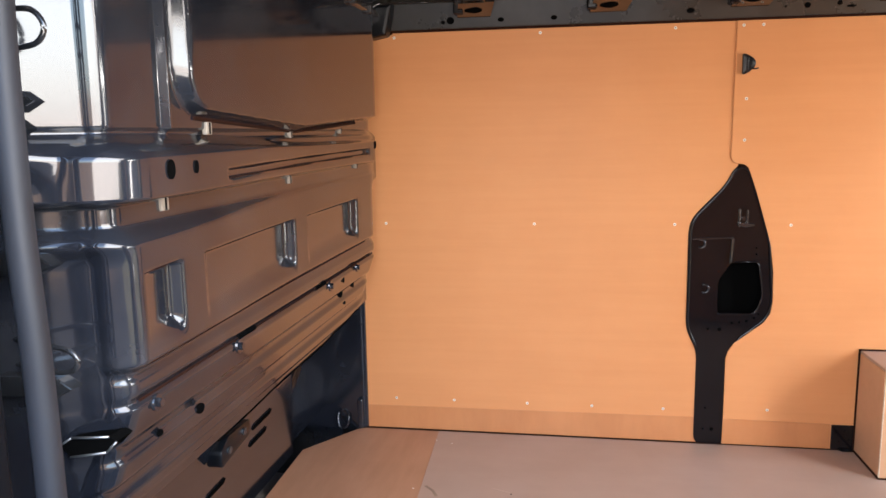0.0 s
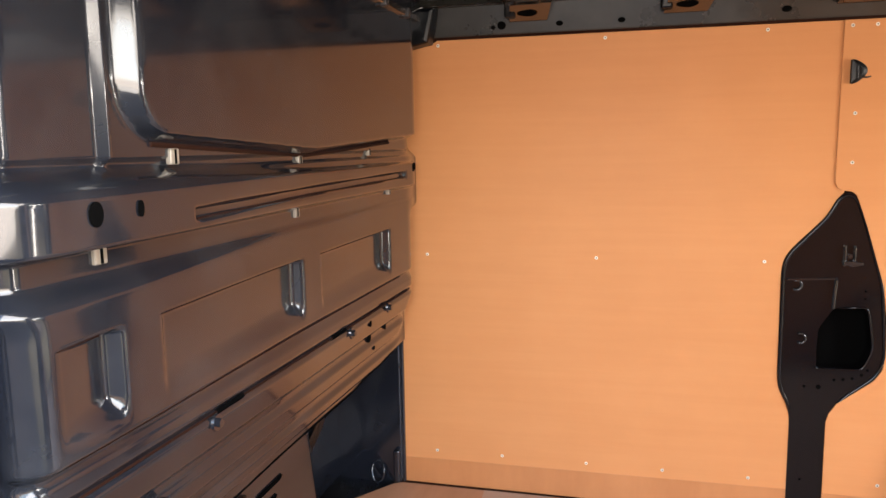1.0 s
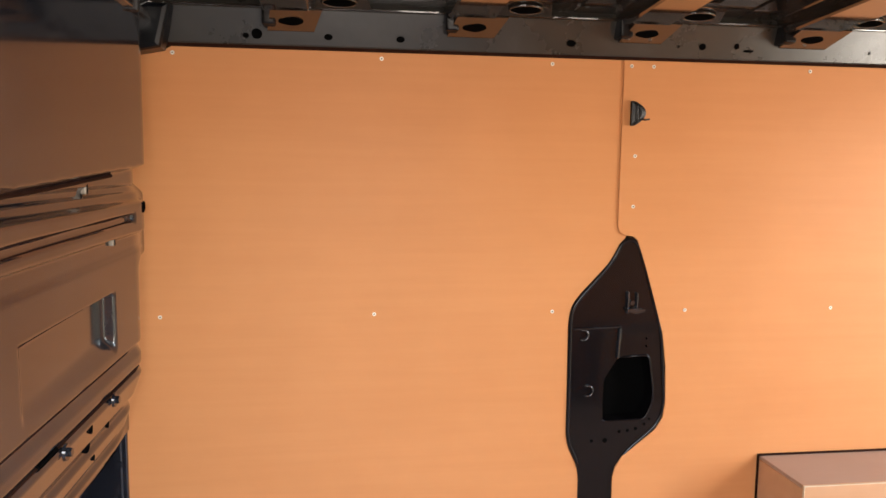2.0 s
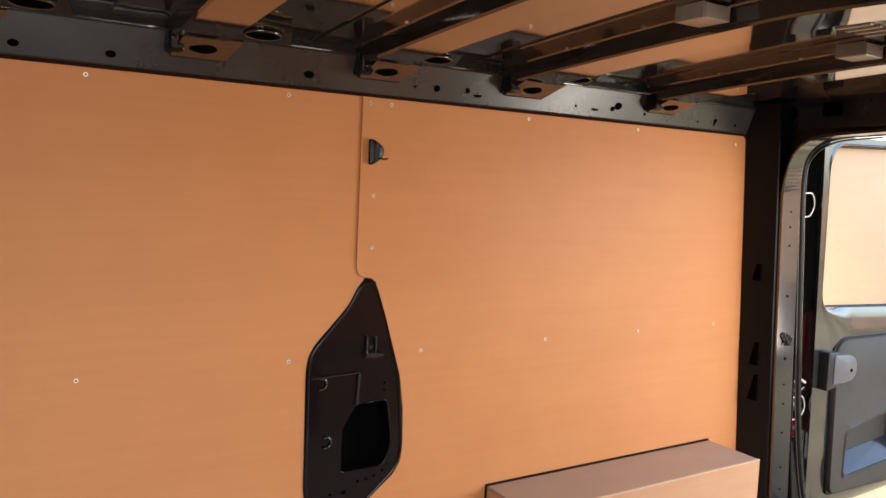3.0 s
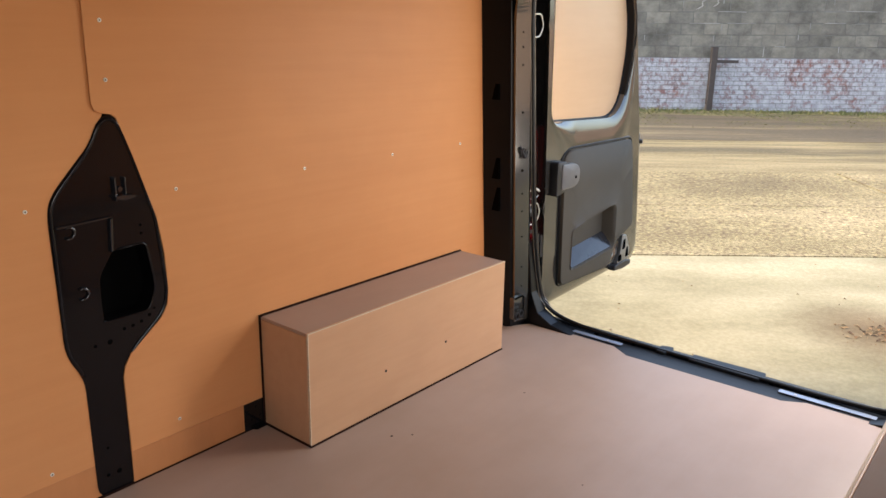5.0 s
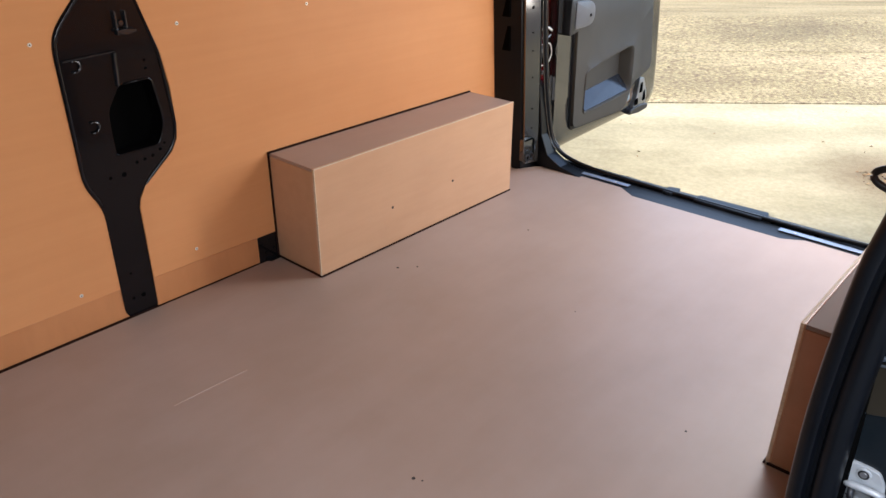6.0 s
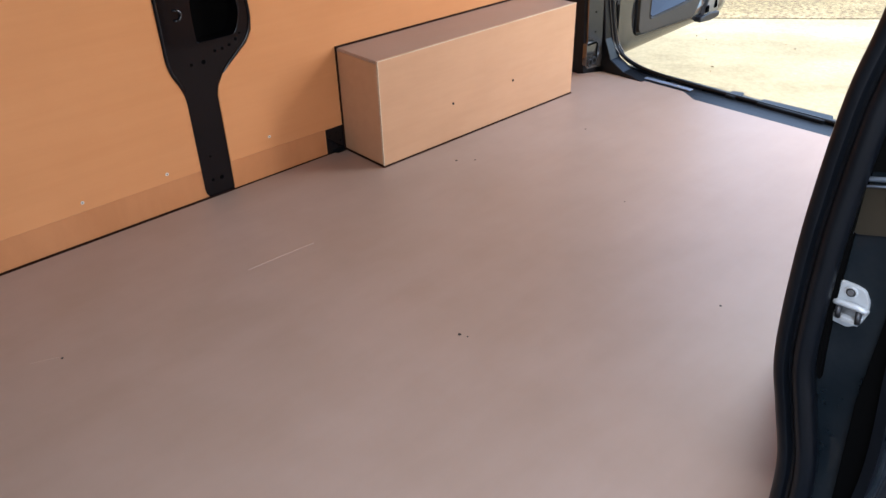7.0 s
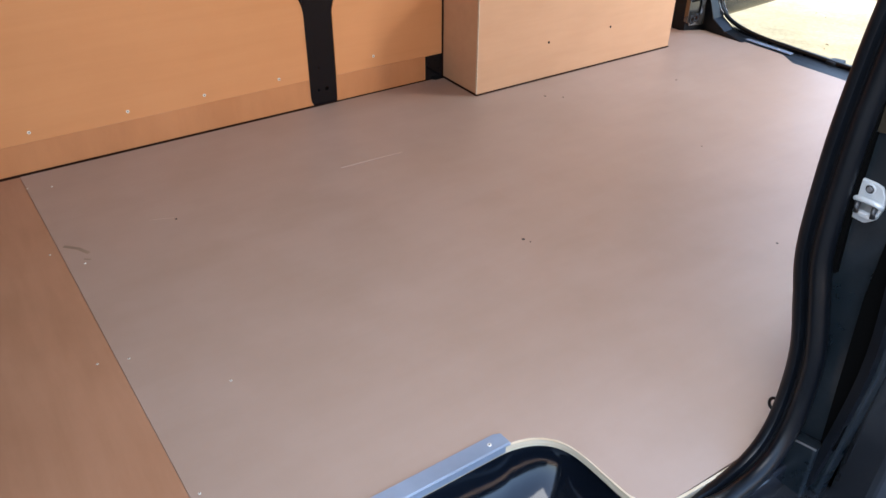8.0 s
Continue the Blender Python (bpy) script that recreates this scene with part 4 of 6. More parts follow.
def roof_bow(name, x0, x1, lift=0.0, feet=True):
    """A pressed cross member from side to side with flanged feet."""
    ob = empty(name, "black pressed steel roof bow across the van roof", "roof bow", "roof bows", at=((x0 + x1) / 2, -0.76, 1.30))
    inv = Matrix.Translation(ob.location).inverted()
    c, w = (x0 + x1) / 2, (x1 - x0) / 2
    # a channel: a broad near flange on the skin, steep webs, a flat sole
    prof = [(-w - 0.098, 0.040), (-w - 0.097, 0.0365), (-w - 0.010, 0.0365), (-w - 0.006, 0.034), (-w - 0.002, 0.004), (-w + 0.002, 0.0), (w - 0.004, 0.0), (w, 0.004), (w + 0.005, 0.0365), (w + 0.024, 0.0365), (w + 0.025, 0.040)]
    bm = bmesh.new()
    rings = []
    for k in range(49):
        y = -0.012 - 1.496 * k / 48
        z = bow_z(y) + lift
        rings.append([bm.verts.new((c + a, y, z + b)) for a, b in prof])
    for a, b in zip(rings, rings[1:]):
        for j in range(len(prof)):
            k = (j + 1) % len(prof)
            bm.faces.new((a[j], a[k], b[k], b[j]))
    bm.faces.new(rings[0]), bm.faces.new(rings[-1])
    bmesh.ops.transform(bm, matrix=inv, verts=bm.verts)
    part("channel", bm, PAINT_ROOF, ob, smooth=True, angle=25)
    if feet:
        for s, yw in ((1, -0.006), (-1, -1.514)):
            bm = bmesh.new()
            quad = [(c - w + 0.014, yw - 0.086 * s, 1.280), (c + w + 0.024, yw - 0.086 * s, 1.280), (c + w + 0.006, yw - 0.018 * s, 1.250), (c - w + 0.002, yw - 0.018 * s, 1.250)]
            lo = [bm.verts.new(q) for q in quad]
            hi = [bm.verts.new((q[0], q[1] + 0.004 * s, q[2] + 0.005)) for q in quad]
            bm.faces.new(lo), bm.faces.new(hi)
            for i in range(4):
                bm.faces.new((lo[i], lo[(i + 1) % 4], hi[(i + 1) % 4], hi[i]))
            bmesh.ops.transform(bm, matrix=inv, verts=bm.verts)
            f = part("foot_plate", bm, PAINT_ROOF, ob)
            bm = bmesh.new()
            ring = [(c + 0.004 + 0.025 * math.cos(a) * (1 + 0.12 * math.cos(3 * a)), 0.013 * math.sin(a) + 0.003 * math.sin(2 * a)) for a in [2 * math.pi * k / 18 for k in range(18)]]
            vs = [bm.verts.new((u + 0.15 * v, yw + (-0.052 - v * 0.915 + 0.0005) * s, 1.265 + v * 0.404 - 0.0014)) for u, v in ring]
            bm.faces.new(vs)
            bmesh.ops.transform(bm, matrix=inv, verts=bm.verts)
            part("slot", bm, VOID, f)
            # toe block that the channel runs into, and a gusset with an oval hole beside it
            bm = box(c - w - 0.006, c - w + 0.022, min(yw, yw - 0.055 * s), max(yw, yw - 0.055 * s), 1.256, 1.296, 0.005)
            bmesh.ops.transform(bm, matrix=inv, verts=bm.verts)
            part("toe", bm, PAINT_BOW, ob)
            g0 = [(c + w - 0.004, yw - 0.050 * s, 1.292), (c + w + 0.125, yw - 0.045 * s, 1.292), (c + w + 0.105, yw - 0.115 * s, 1.308), (c + w + 0.004, yw - 0.135 * s, 1.311)]
            bm = bmesh.new()
            lo = [bm.verts.new(q) for q in g0]
            hi = [bm.verts.new((q[0], q[1], q[2] + 0.004)) for q in g0]
            bm.faces.new(lo), bm.faces.new(hi)
            for i in range(4):
                bm.faces.new((lo[i], lo[(i + 1) % 4], hi[(i + 1) % 4], hi[i]))
            bmesh.ops.transform(bm, matrix=inv, verts=bm.verts)
            gus = part("gusset", bm, PAINT_ROOF, ob)
            oval = [(0.034 * math.cos(a), 0.020 * math.sin(a)) for a in [2 * math.pi * k / 20 for k in range(20)]]
            rim = [Vector((c + w + 0.058 + u, yw + (-0.088 - v) * s, 1.2975 + 0.22 * v)) for u, v in oval]
            bm = tube(rim, 0.003, 6, None, (0, 0, 1), True)
            bmesh.ops.transform(bm, matrix=inv, verts=bm.verts)
            oval_rim = part("oval_rim", bm, PAINT_ROOF, gus, smooth=True)
            bm = bmesh.new()
            bm.faces.new([bm.verts.new(p - Vector((0, 0, 0.0015))) for p in rim])
            bmesh.ops.transform(bm, matrix=inv, verts=bm.verts)
            part("oval_hole", bm, VOID, oval_rim)
    # weld dots on the channel
    for y in (-0.26, -0.47):
        q = part("weld_dot", disc(Vector((c - w - 0.014, y, bow_z(y) + 0.0365 + lift)) - ob.location, (0, 0, -1), 0.004, 0.002, 8), ZINC, ob)
    return ob


BOWS = [(0.310, 0.40), (0.680, 0.775), (1.055, 1.147), (1.428, 1.535), (1.895, 1.990)]
for x0, x1 in BOWS:
    roof_bow("roof_bow", x0, x1)
for x, y in ((1.388, -0.625), (1.850, -0.615)):
    zb = bow_z(y)
    br = empty("roof_bracket", "bent bright metal bracket clipped to the roof bow", "bracket", "roof brackets", at=(x, y, zb))
    part("plate", box(-0.030, 0.028, -0.030, 0.028, 0.010, 0.015, 0.0015), CLIP_METAL, br)
    part("lip", box(-0.030, 0.028, -0.032, -0.028, 0.010, 0.034, 0.0015), CLIP_METAL, br)
    part("end_tab", box(-0.033, -0.029, -0.030, 0.028, 0.010, 0.036, 0.0015), CLIP_METAL, br)
# ribbed stiffener plate and slots on the roof skin beside the last bow
rib_plate = empty("stiffener_plate", "small ribbed bright steel plate on the roof skin", "plate", at=(1.735, -0.70, skin(1.735, -0.70)))
part("base", box(-0.060, 0.060, -0.034, 0.034, -0.004, 0.002, 0.001), CLIP_METAL, rib_plate)
for k in range(4):
    part("rib", box(-0.055 + 0.030 * k, -0.043 + 0.030 * k, -0.032, 0.032, -0.009, -0.003, 0.002), CLIP_METAL, rib_plate)
for x0, x1, y0, y1 in ((1.795, 1.835, -0.79, -0.66), (1.315, 1.345, -0.95, -0.82)):
    part("skin_slot", prism(rounded([(x0, y0), (x1, y0), (x1, y1), (x0, y1)], 0.008, 3), "z", skin(x0, y0) - 0.003, skin(x0, y0) + 0.002), VOID, ceiling)

# cant rail over the far lining, with its holes
rail = empty("cant_rail", "black painted steel roof rail with punched holes above the lining", "roof rail", kind="structure")
part("rail_face", prism([(0.012, 1.2235), (-0.0035, 1.2235), (-0.0060, 1.2260), (-0.0290, 1.2925), (-0.026, 1.302), (-0.004, 1.350), (0.05, 1.350)], "x", 0.02, 2.36, 0.0), RAIL_PAINT, rail)
part("rail_lip", box(0.03, 2.33, -0.036, -0.006, 1.2935, 1.2990, 0.0015), PAINT_ROOF, rail)
for x, z, rx, rz in ((0.29, 1.245, 0.011, 0.010), (0.268, 1.241, 0.006, 0.005), (0.435, 1.243, 0.009, 0.006), (0.585, 1.243, 0.009, 0.006), (0.955, 1.247, 0.011, 0.007), (1.255, 1.249, 0.008, 0.007), (1.335, 1.252, 0.006, 0.006), (1.365, 1.243, 0.012, 0.003), (1.725, 1.243, 0.012, 0.003), (1.80, 1.258, 0.012, 0.009), (1.783, 1.250, 0.007, 0.006), (1.90, 1.246, 0.004, 0.004), (2.18, 1.25, 0.007, 0.006), (2.18, 1.242, 0.003, 0.006), (2.11, 1.243, 0.003, 0.003), (2.27, 1.244, 0.004, 0.004), (1.66, 1.247, 0.003, 0.003), (1.20, 1.248, 0.003, 0.003)):
    yy = -0.0060 - 0.0230 * (z - 1.226) / 0.0665
    bm = prism([(x + rx * math.cos(a), z + rz * math.sin(a)) for a in [2 * math.pi * k / 14 for k in range(14)]], "y", -0.0012, 0.003)
    for v in bm.verts:
        v.co.y += yy - 0.346 * (v.co.z - z)
    part("hole", bm, VOID, rail)
near_rail = part("door_header", prism([(-1.50, 1.19), (-1.60, 1.19), (-1.62, 1.30), (-1.56, 1.37), (-1.46, 1.34), (-1.47, 1.24)], "x", -0.02, 2.40, 0.006), PAINT)
tagged(near_rail, "black painted header above the sliding door opening", "header", kind="structure")
front_header = part("cab_header", prism([(-0.02, 1.215), (0.075, 1.235), (0.095, 1.255), (0.085, 1.30), (0.02, 1.40), (-0.02, 1.40)], "y", -1.50, -0.004, 0.006), PAINT)
tagged(front_header, "black painted roof header over the partition", "header", kind="structure")
part("header_gusset", prism([(0.0, 1.165), (0.035, 1.19), (0.11, 1.205), (0.13, 1.29), (0.0, 1.29)], "y", -0.07, -0.005, 0.01), RUBBER, front_header)
part("header_strap", box(0.082, 0.102, -0.62, -0.10, 1.250, 1.264, 0.003), PAINT_ROOF, front_header)
for y in (-0.36, -0.20):
    part("strap_clip", box(0.086, 0.106, y - 0.009, y + 0.009, 1.246, 1.268, 0.003), DARK_PLASTIC, front_header)

# ---- rear opening ----
rear = empty("rear_frame", "black painted rear door frame with seal, sill and header", "door frame", kind="structure")
for s, y0 in ((1, 0.0), (-1, -1.52)):
    def q(y):
        return y0 + s * y
    lean = lambda x, z: x - 0.07 * z
    plan = [(2.418, 0.02), (2.418, -0.005), (2.446, -0.097), (2.530, -0.118), (2.542, -0.112), (2.548, -0.012), (2.66, -0.008), (2.66, 0.10), (2.43, 0.10)]
    bm = bmesh.new()
    rows = []
    for k in range(15):
        z = -0.02 + 1.33 * k / 14
        rows.append([bm.verts.new((lean(x, z), q(y), z)) for x, y in plan])
    for a, b in zip(rows, rows[1:]):
        for i in range(len(plan)):
            j = (i + 1) % len(plan)
            bm.faces.new((a[i], a[j], b[j], b[i]))
    bm.faces.new(rows[0]), bm.faces.new(rows[-1])
    part("rear_pillar", bm, RUBBER, rear)
    # flange with punched holes
    if s > 0:
        rim = spline([(lean(2.483, 0.02), -0.1135, 0.02), (lean(2.483, 0.4), -0.1135, 0.4), (lean(2.483, 0.75), -0.1135, 0.75), (lean(2.483, 1.0), -0.1145, 1.0), (2.405, -0.121, 1.10), (2.405, -0.138, 1.165), (2.407, -0.175, 1.203), (2.409, -0.220, 1.216), (2.415, -0.30, 1.222), (2.42, -0.42, 1.228)], 7)
        bm = bmesh.new()
        rows = []
        for p in rim:
            k = min(1.0, max(0.0, (p.z - 1.05) / 0.15))
            across, off = Vector((0.029, -0.0085 * (1 - k), 0)), Vector((0, 0.004 * (1 - k), 0.004 * k))
            rows.append([bm.verts.new(p + a) for a in (-across - off, across - off, across + off, -across + off)])
        for a, b in zip(rows, rows[1:]):
            for i in range(4):
                bm.faces.new((a[i], a[(i + 1) % 4], b[(i + 1) % 4], b[i]))
        bm.faces.new(rows[0]), bm.faces.new(rows[-1])
        flange = part("pillar_flange", bm, DOOR_PAINT, rear)
        for z, r in ((1.105, 0.005), (1.085, 0.004), (1.0, 0.003), (0.955, 0.003), (0.90, 0.003), (0.75, 0.004), (0.56, 0.005), (0.48, 0.003), (0.42, 0.003), (0.33, 0.003), (0.22, 0.003), (0.15, 0.003)):
            part("hole", disc((lean(2.483, z), -0.1173, z), (-0.28, -0.96, 0), r, 0.0014, 8), VOID, flange)
        part("flange_hook", tube(spline([(lean(2.48, 0.63), -0.112, 0.64), (lean(2.47, 0.63), -0.124, 0.63), (lean(2.485, 0.6), -0.126, 0.605), (lean(2.492, 0.62), -0.122, 0.625)], 5), 0.004, 6), DARK_PLASTIC, flange)
        for k, dz in ((-0.010, 0.030), (0.002, 0.034), (0.014, 0.024)):
            part("flange_tine", tube([(lean(2.483, 0.6) + k, -0.120, 0.600), (lean(2.483, 0.6) + k + 0.004, -0.126, 0.600 + dz)], 0.0022, 6), DARK_PLASTIC, flange)
        part("anchor_plate", prism(rounded([(2.424, 0.036), (2.482, 0.036), (2.484, 0.114), (2.422, 0.118)], 0.006, 3), "y", -0.124, -0.105, 0.002), DOOR_PAINT, flange)
        part("anchor_frame", sweep([(2.428, -0.1245, 0.114), (2.470, -0.1245, 0.115), (2.479, -0.1245, 0.108), (2.478, -0.1245, 0.050)], [(-0.003, -0.002), (0.003, -0.002), (0.003, 0.002), (-0.003, 0.002)], (0, 1, 0)), VOID, flange)
        for rx, rz in ((2.440, 0.048), (2.462, 0.052)):
            part("anchor_ring", tube([(rx + 0.010 * math.cos(a), -0.128, rz + 0.012 * math.sin(a)) for a in [2 * math.pi * k / 16 for k in range(16)]], 0.0035, 6, None, (0, 1, 0), True), DARK_PLASTIC, flange)
        for z0, z1 in ((0.42, 0.50), (0.53, 0.60), (0.79, 0.84)):
            part("pillar_cutout", prism([(-0.030, z0), (-0.062, z0), (-0.062, z1), (-0.030, z1)], "x", lean(2.4325, (z0 + z1) / 2) - 0.0035, lean(2.4325, (z0 + z1) / 2) + 0.004), VOID, rear)
part("corner_gusset", prism([(-0.09, 1.06), (-0.118, 1.10), (-0.135, 1.165), (-0.175, 1.205), (-0.25, 1.222), (-0.50, 1.232), (-0.50, 1.27), (-0.09, 1.27)], "x", 2.404, 2.450, 0.003), RUBBER, rear)
header = prism([(2.325, 1.345), (2.398, 1.325), (2.404, 1.240), (2.440, 1.226), (2.56, 1.230), (2.58, 1.30), (2.50, 1.40), (2.34, 1.40)], "y", -1.50, -0.02, 0.004)
part("rear_header", header, PAINT, rear)
for y0, y1 in ((-0.20, -0.255), (-1.265, -1.32)):
    part("header_cutout", prism([(2.3965, 1.309), (2.3985, 1.271), (2.404, 1.272), (2.402, 1.311)], "y", y1, y0), VOID, rear)
part("header_round_cutout", disc((2.4015, -0.10, 1.285), (-1, 0, 0), 0.022, 0.003, 16), VOID, rear)
sill_bm = prism([(2.485, -0.004), (2.535, -0.003), (2.56, -0.002), (2.60, -0.002), (2.628, -0.02), (2.628, -0.40), (2.50, -0.40)], "y", -1.58, 0.06, 0.004)
part("rear_sill", sill_bm, SILL_GREY, rear)
for s in (1, -1):
    yy = 0.0 if s > 0 else -1.52
    bm = prism([(yy + s * a, b) for a, b in ((-0.06, -0.03), (-0.34, -0.03), (-0.30, 0.0), (-0.22, 0.018), (-0.165, 0.050), (-0.138, 0.120), (-0.126, 0.30), (-0.06, 0.30))], "x", 2.515, 2.572, 0.003)
    for v in bm.verts:
        v.co.x -= 0.07 * v.co.z
    part("sill_corner", bm, RUBBER, rear)
part("sill_lip", sweep(spline([(2.60, -0.12, 0.006), (2.612, -0.30, 0.002), (2.615, -0.55, 0.0), (2.615, -0.97, 0.0), (2.612, -1.22, 0.002), (2.60, -1.40, 0.006)], 6), [(-0.012, -0.006), (0.010, -0.006), (0.010, 0.008), (-0.012, 0.004)]), SILL_GREY, rear)
for y0, y1 in ((-0.58, -0.63), (-0.69, -0.925)):
    part("sill_catch", prism(rounded([(2.578, y1 + 0.020), (2.600, y1), (2.640, y1 + 0.012), (2.630, y0), (2.582, y0)], 0.006, 3), "z", -0.008, 0.010, 0.003), SILL_GREY, rear)
for y in (-0.945, -1.075, -0.50, -0.36):
    part("sill_hole", disc((2.592, y, 0.0005), (0, 0, 1), 0.009, 0.003, 10), VOID, rear)
part("sill_tread", box(2.495, 2.545, -1.02, -0.50, -0.012, -0.003, 0.002), SILL_GREY, rear)
# seal round the opening
ring_pts = [(2.592, -0.600, 0.006), (2.590, -0.360, 0.010), (2.584, -0.230, 0.026), (2.572, -0.165, 0.062), (2.557, -0.138, 0.130), (2.511, -0.128, 0.400), (2.466, -0.122, 0.900), (2.446, -0.125, 1.100), (2.444, -0.145, 1.175), (2.463, -0.200, 1.215), (2.478, -0.320, 1.226), (2.488, -0.600, 1.232), (2.488, -0.920, 1.232), (2.478, -1.200, 1.226), (2.463, -1.320, 1.215), (2.444, -1.375, 1.175), (2.446, -1.395, 1.100), (2.466, -1.398, 0.900), (2.511, -1.392, 0.400), (2.557, -1.382, 0.130), (2.572, -1.355, 0.062), (2.584, -1.290, 0.026), (2.590, -1.160, 0.010), (2.592, -0.920, 0.006)]
rear_seal = part("rear_door_seal", sweep(spline(ring_pts, 6, True), [(a, b) for a, b in circle(0.0075, 10)], (1, 0, 0), None, True), RUBBER, smooth=True)
for off, rr in ((-0.0125, 0.0024), (0.0125, 0.0028)):
    part("seal_rib", tube(spline([(x + off, y - 0.002, z + (0.0 if z < 1.12 else -off * 0.8)) for x, y, z in ring_pts[3:11]], 6), rr, 6), DOOR_PAINT, rear_seal, "thin glossy rib beside the seal", True)
tagged(rear_seal, "black rubber bulb seal round the rear door opening", "door seal", kind="structure")
for y0, y1 in ((-0.975, -1.365), (-0.155, -0.470)):
    st = part("rear_edge_strip", box(2.549, 2.571, y1, y0, 0.0004, 0.003, 0.001), ALU)
    tagged(st, "aluminium edge strip on the rear edge of the plywood floor", "edge strip", "rear edge strips")
    for k in range(2):
        screw_at(st, (2.558, y0 + (y1 - y0) * (0.12 + 0.72 * k), 0.003), (0, 0, 1), 0.004)

lamp = empty("interior_lamp", "small rectangular pale interior lamp in the rear header, switched off", "lamp", at=(2.399, -0.711, 1.288))
lamp_bm = prism(rounded([(-0.073, -0.024), (0.069, -0.028), (0.073, 0.024), (-0.069, 0.028)], 0.010), "x", -0.010, 0.006, 0.003)
part("lens", lamp_bm, LAMP_LENS, lamp, smooth=True, angle=40)
part("bezel", ring_prism(rounded([(-0.077, -0.028), (0.073, -0.032), (0.077, 0.028), (-0.073, 0.032)], 0.011), rounded([(-0.071, -0.022), (0.067, -0.026), (0.071, 0.022), (-0.067, 0.026)], 0.009), "x", -0.006, 0.008), TRIM, lamp)
part("switch", box(-0.0125, -0.009, -0.012, 0.012, -0.024, -0.018, 0.001), DARK_PLASTIC, lamp)
lamp.rotation_euler = (0, radians(-4), 0)
for y0, y1 in ((-0.665, -0.735), (-0.835, -0.875)):
    c = part("door_catch", box(2.455, 2.52, y1, y0, 1.205, 1.228, 0.005), DARK_PLASTIC)
    tagged(c, "black plastic door catch under the rear header", "door catch", "header catches")


# ---- open rear door ----
rear_door = empty("rear_door", "open black rear door with a boarded window and grey inner trim", "door", at=(2.62, -0.05, 0.02))
dinv = Matrix.Translation(rear_door.location).inverted()


def dpart(name, bm, mat, label="", smooth_=False, angle=None, parent=None):
    bmesh.ops.transform(bm, matrix=dinv, verts=bm.verts)
    return part(name, bm, mat, parent or rear_door, label, smooth_, angle)


# shell with the window opening: rings from the outer edge to the opening
shell = rounded([(2.640, 0.015), (3.418, 0.045), (3.405, 0.20), (3.355, 0.58), (3.272, 0.90), (3.178, 1.245), (2.590, 1.235), (2.618, 0.62)], [0.03, 0.03, 0.1, 0.1, 0.1, 0.06, 0.05, 0.1], 5)
opening = rounded([(2.628, 0.700), (3.180, 0.680), (3.246, 1.0), (3.160, 1.226), (2.612, 1.206)], [0.06, 0.13, 0.14, 0.10, 0.09], 6)
wc = (2.89, 0.96)
so, si = by_angle(shell, wc, 128), by_angle(opening, wc, 128)
bm = bmesh.new()
rings = []
for f, y in ((0.0, -0.012), (0.0, -0.090), (0.02, -0.100), (0.06, -0.103), (0.10, -0.103), (0.14, -0.103), (0.18, -0.103), (0.22, -0.103), (0.27, -0.103), (0.32, -0.103), (0.37, -0.103), (0.42, -0.103), (0.47, -0.103), (0.53, -0.103), (0.60, -0.103), (0.67, -0.1055), (0.76, -0.107), (0.86, -0.106), (0.95, -0.101), (1.0, -0.092), (1.0, -0.055), (1.0, -0.012)):
    ring = []
    for o, i in zip(so, si):
        x, z = o[0] * (1 - f) + i[0] * f, o[1] * (1 - f) + i[1] * f
        # recess behind the pull pocket
        ring.append(bm.verts.new((x, y + 0.050 * band(z, 0.12, 0.36, 0.03) * band(x, 2.79, 3.17, 0.03) if 0.05 < f < 0.6 else y, z)))
    rings.append(ring)
rings.append(rings[0])
for a, b in zip(rings, rings[1:]):
    for i in range(128):
        bm.faces.new((a[i], a[(i + 1) % 128], b[(i + 1) % 128], b[i]))
dpart("door_shell", bm, DOOR_PAINT, "", True, 40)
dpart("window_board", prism(opening, "y", -0.066, -0.056), PLY_PALE, "plywood board closing the door window")
dpart("window_seal", sweep([(x, -0.069, z) for x, z in opening], circle(0.005, 8), (0, 1, 0), None, True), RUBBER, "", True)
# dark strip in place of the window reveal's dark reflection, along its top and free side
bm = bmesh.new()
rows = []
for x, z in [p for p in opening if p[1] > 0.74 and p[0] > 2.70]:
    v = (Vector((wc[0], 0, wc[1])) - Vector((x, 0, z))).normalized() * 0.003
    rows.append([bm.verts.new(q) for q in (Vector((x, -0.094, z)), Vector((x, -0.094, z)) + v, Vector((x, -0.068, z)) + v, Vector((x, -0.068, z)))])
for a, b in zip(rows, rows[1:]):
    for i in range(4):
        bm.faces.new((a[i], a[(i + 1) % 4], b[(i + 1) % 4], b[i]))
dpart("reveal_shade", bm, RUBBER, "dark strip standing in for the window reveal's dark reflection", True, 40)
trim_edge = rounded([(2.740, 0.083), (3.130, 0.078), (3.175, 0.175), (3.322, 0.215), (3.255, 0.590), (2.752, 0.592), (2.718, 0.555)], [0.03, 0.03, 0.03, 0.03, 0.03, 0.03, 0.02], 5)
pocket_o = rounded([(2.800, 0.128), (3.150, 0.152), (3.142, 0.330), (3.105, 0.334), (2.800, 0.288)], [0.02, 0.03, 0.03, 0.02, 0.02], 6)
pc = (2.985, 0.232)
to_, po_ = by_angle(trim_edge, pc, 120), by_angle(pocket_o, pc, 120)
bm = bmesh.new()
rings = []
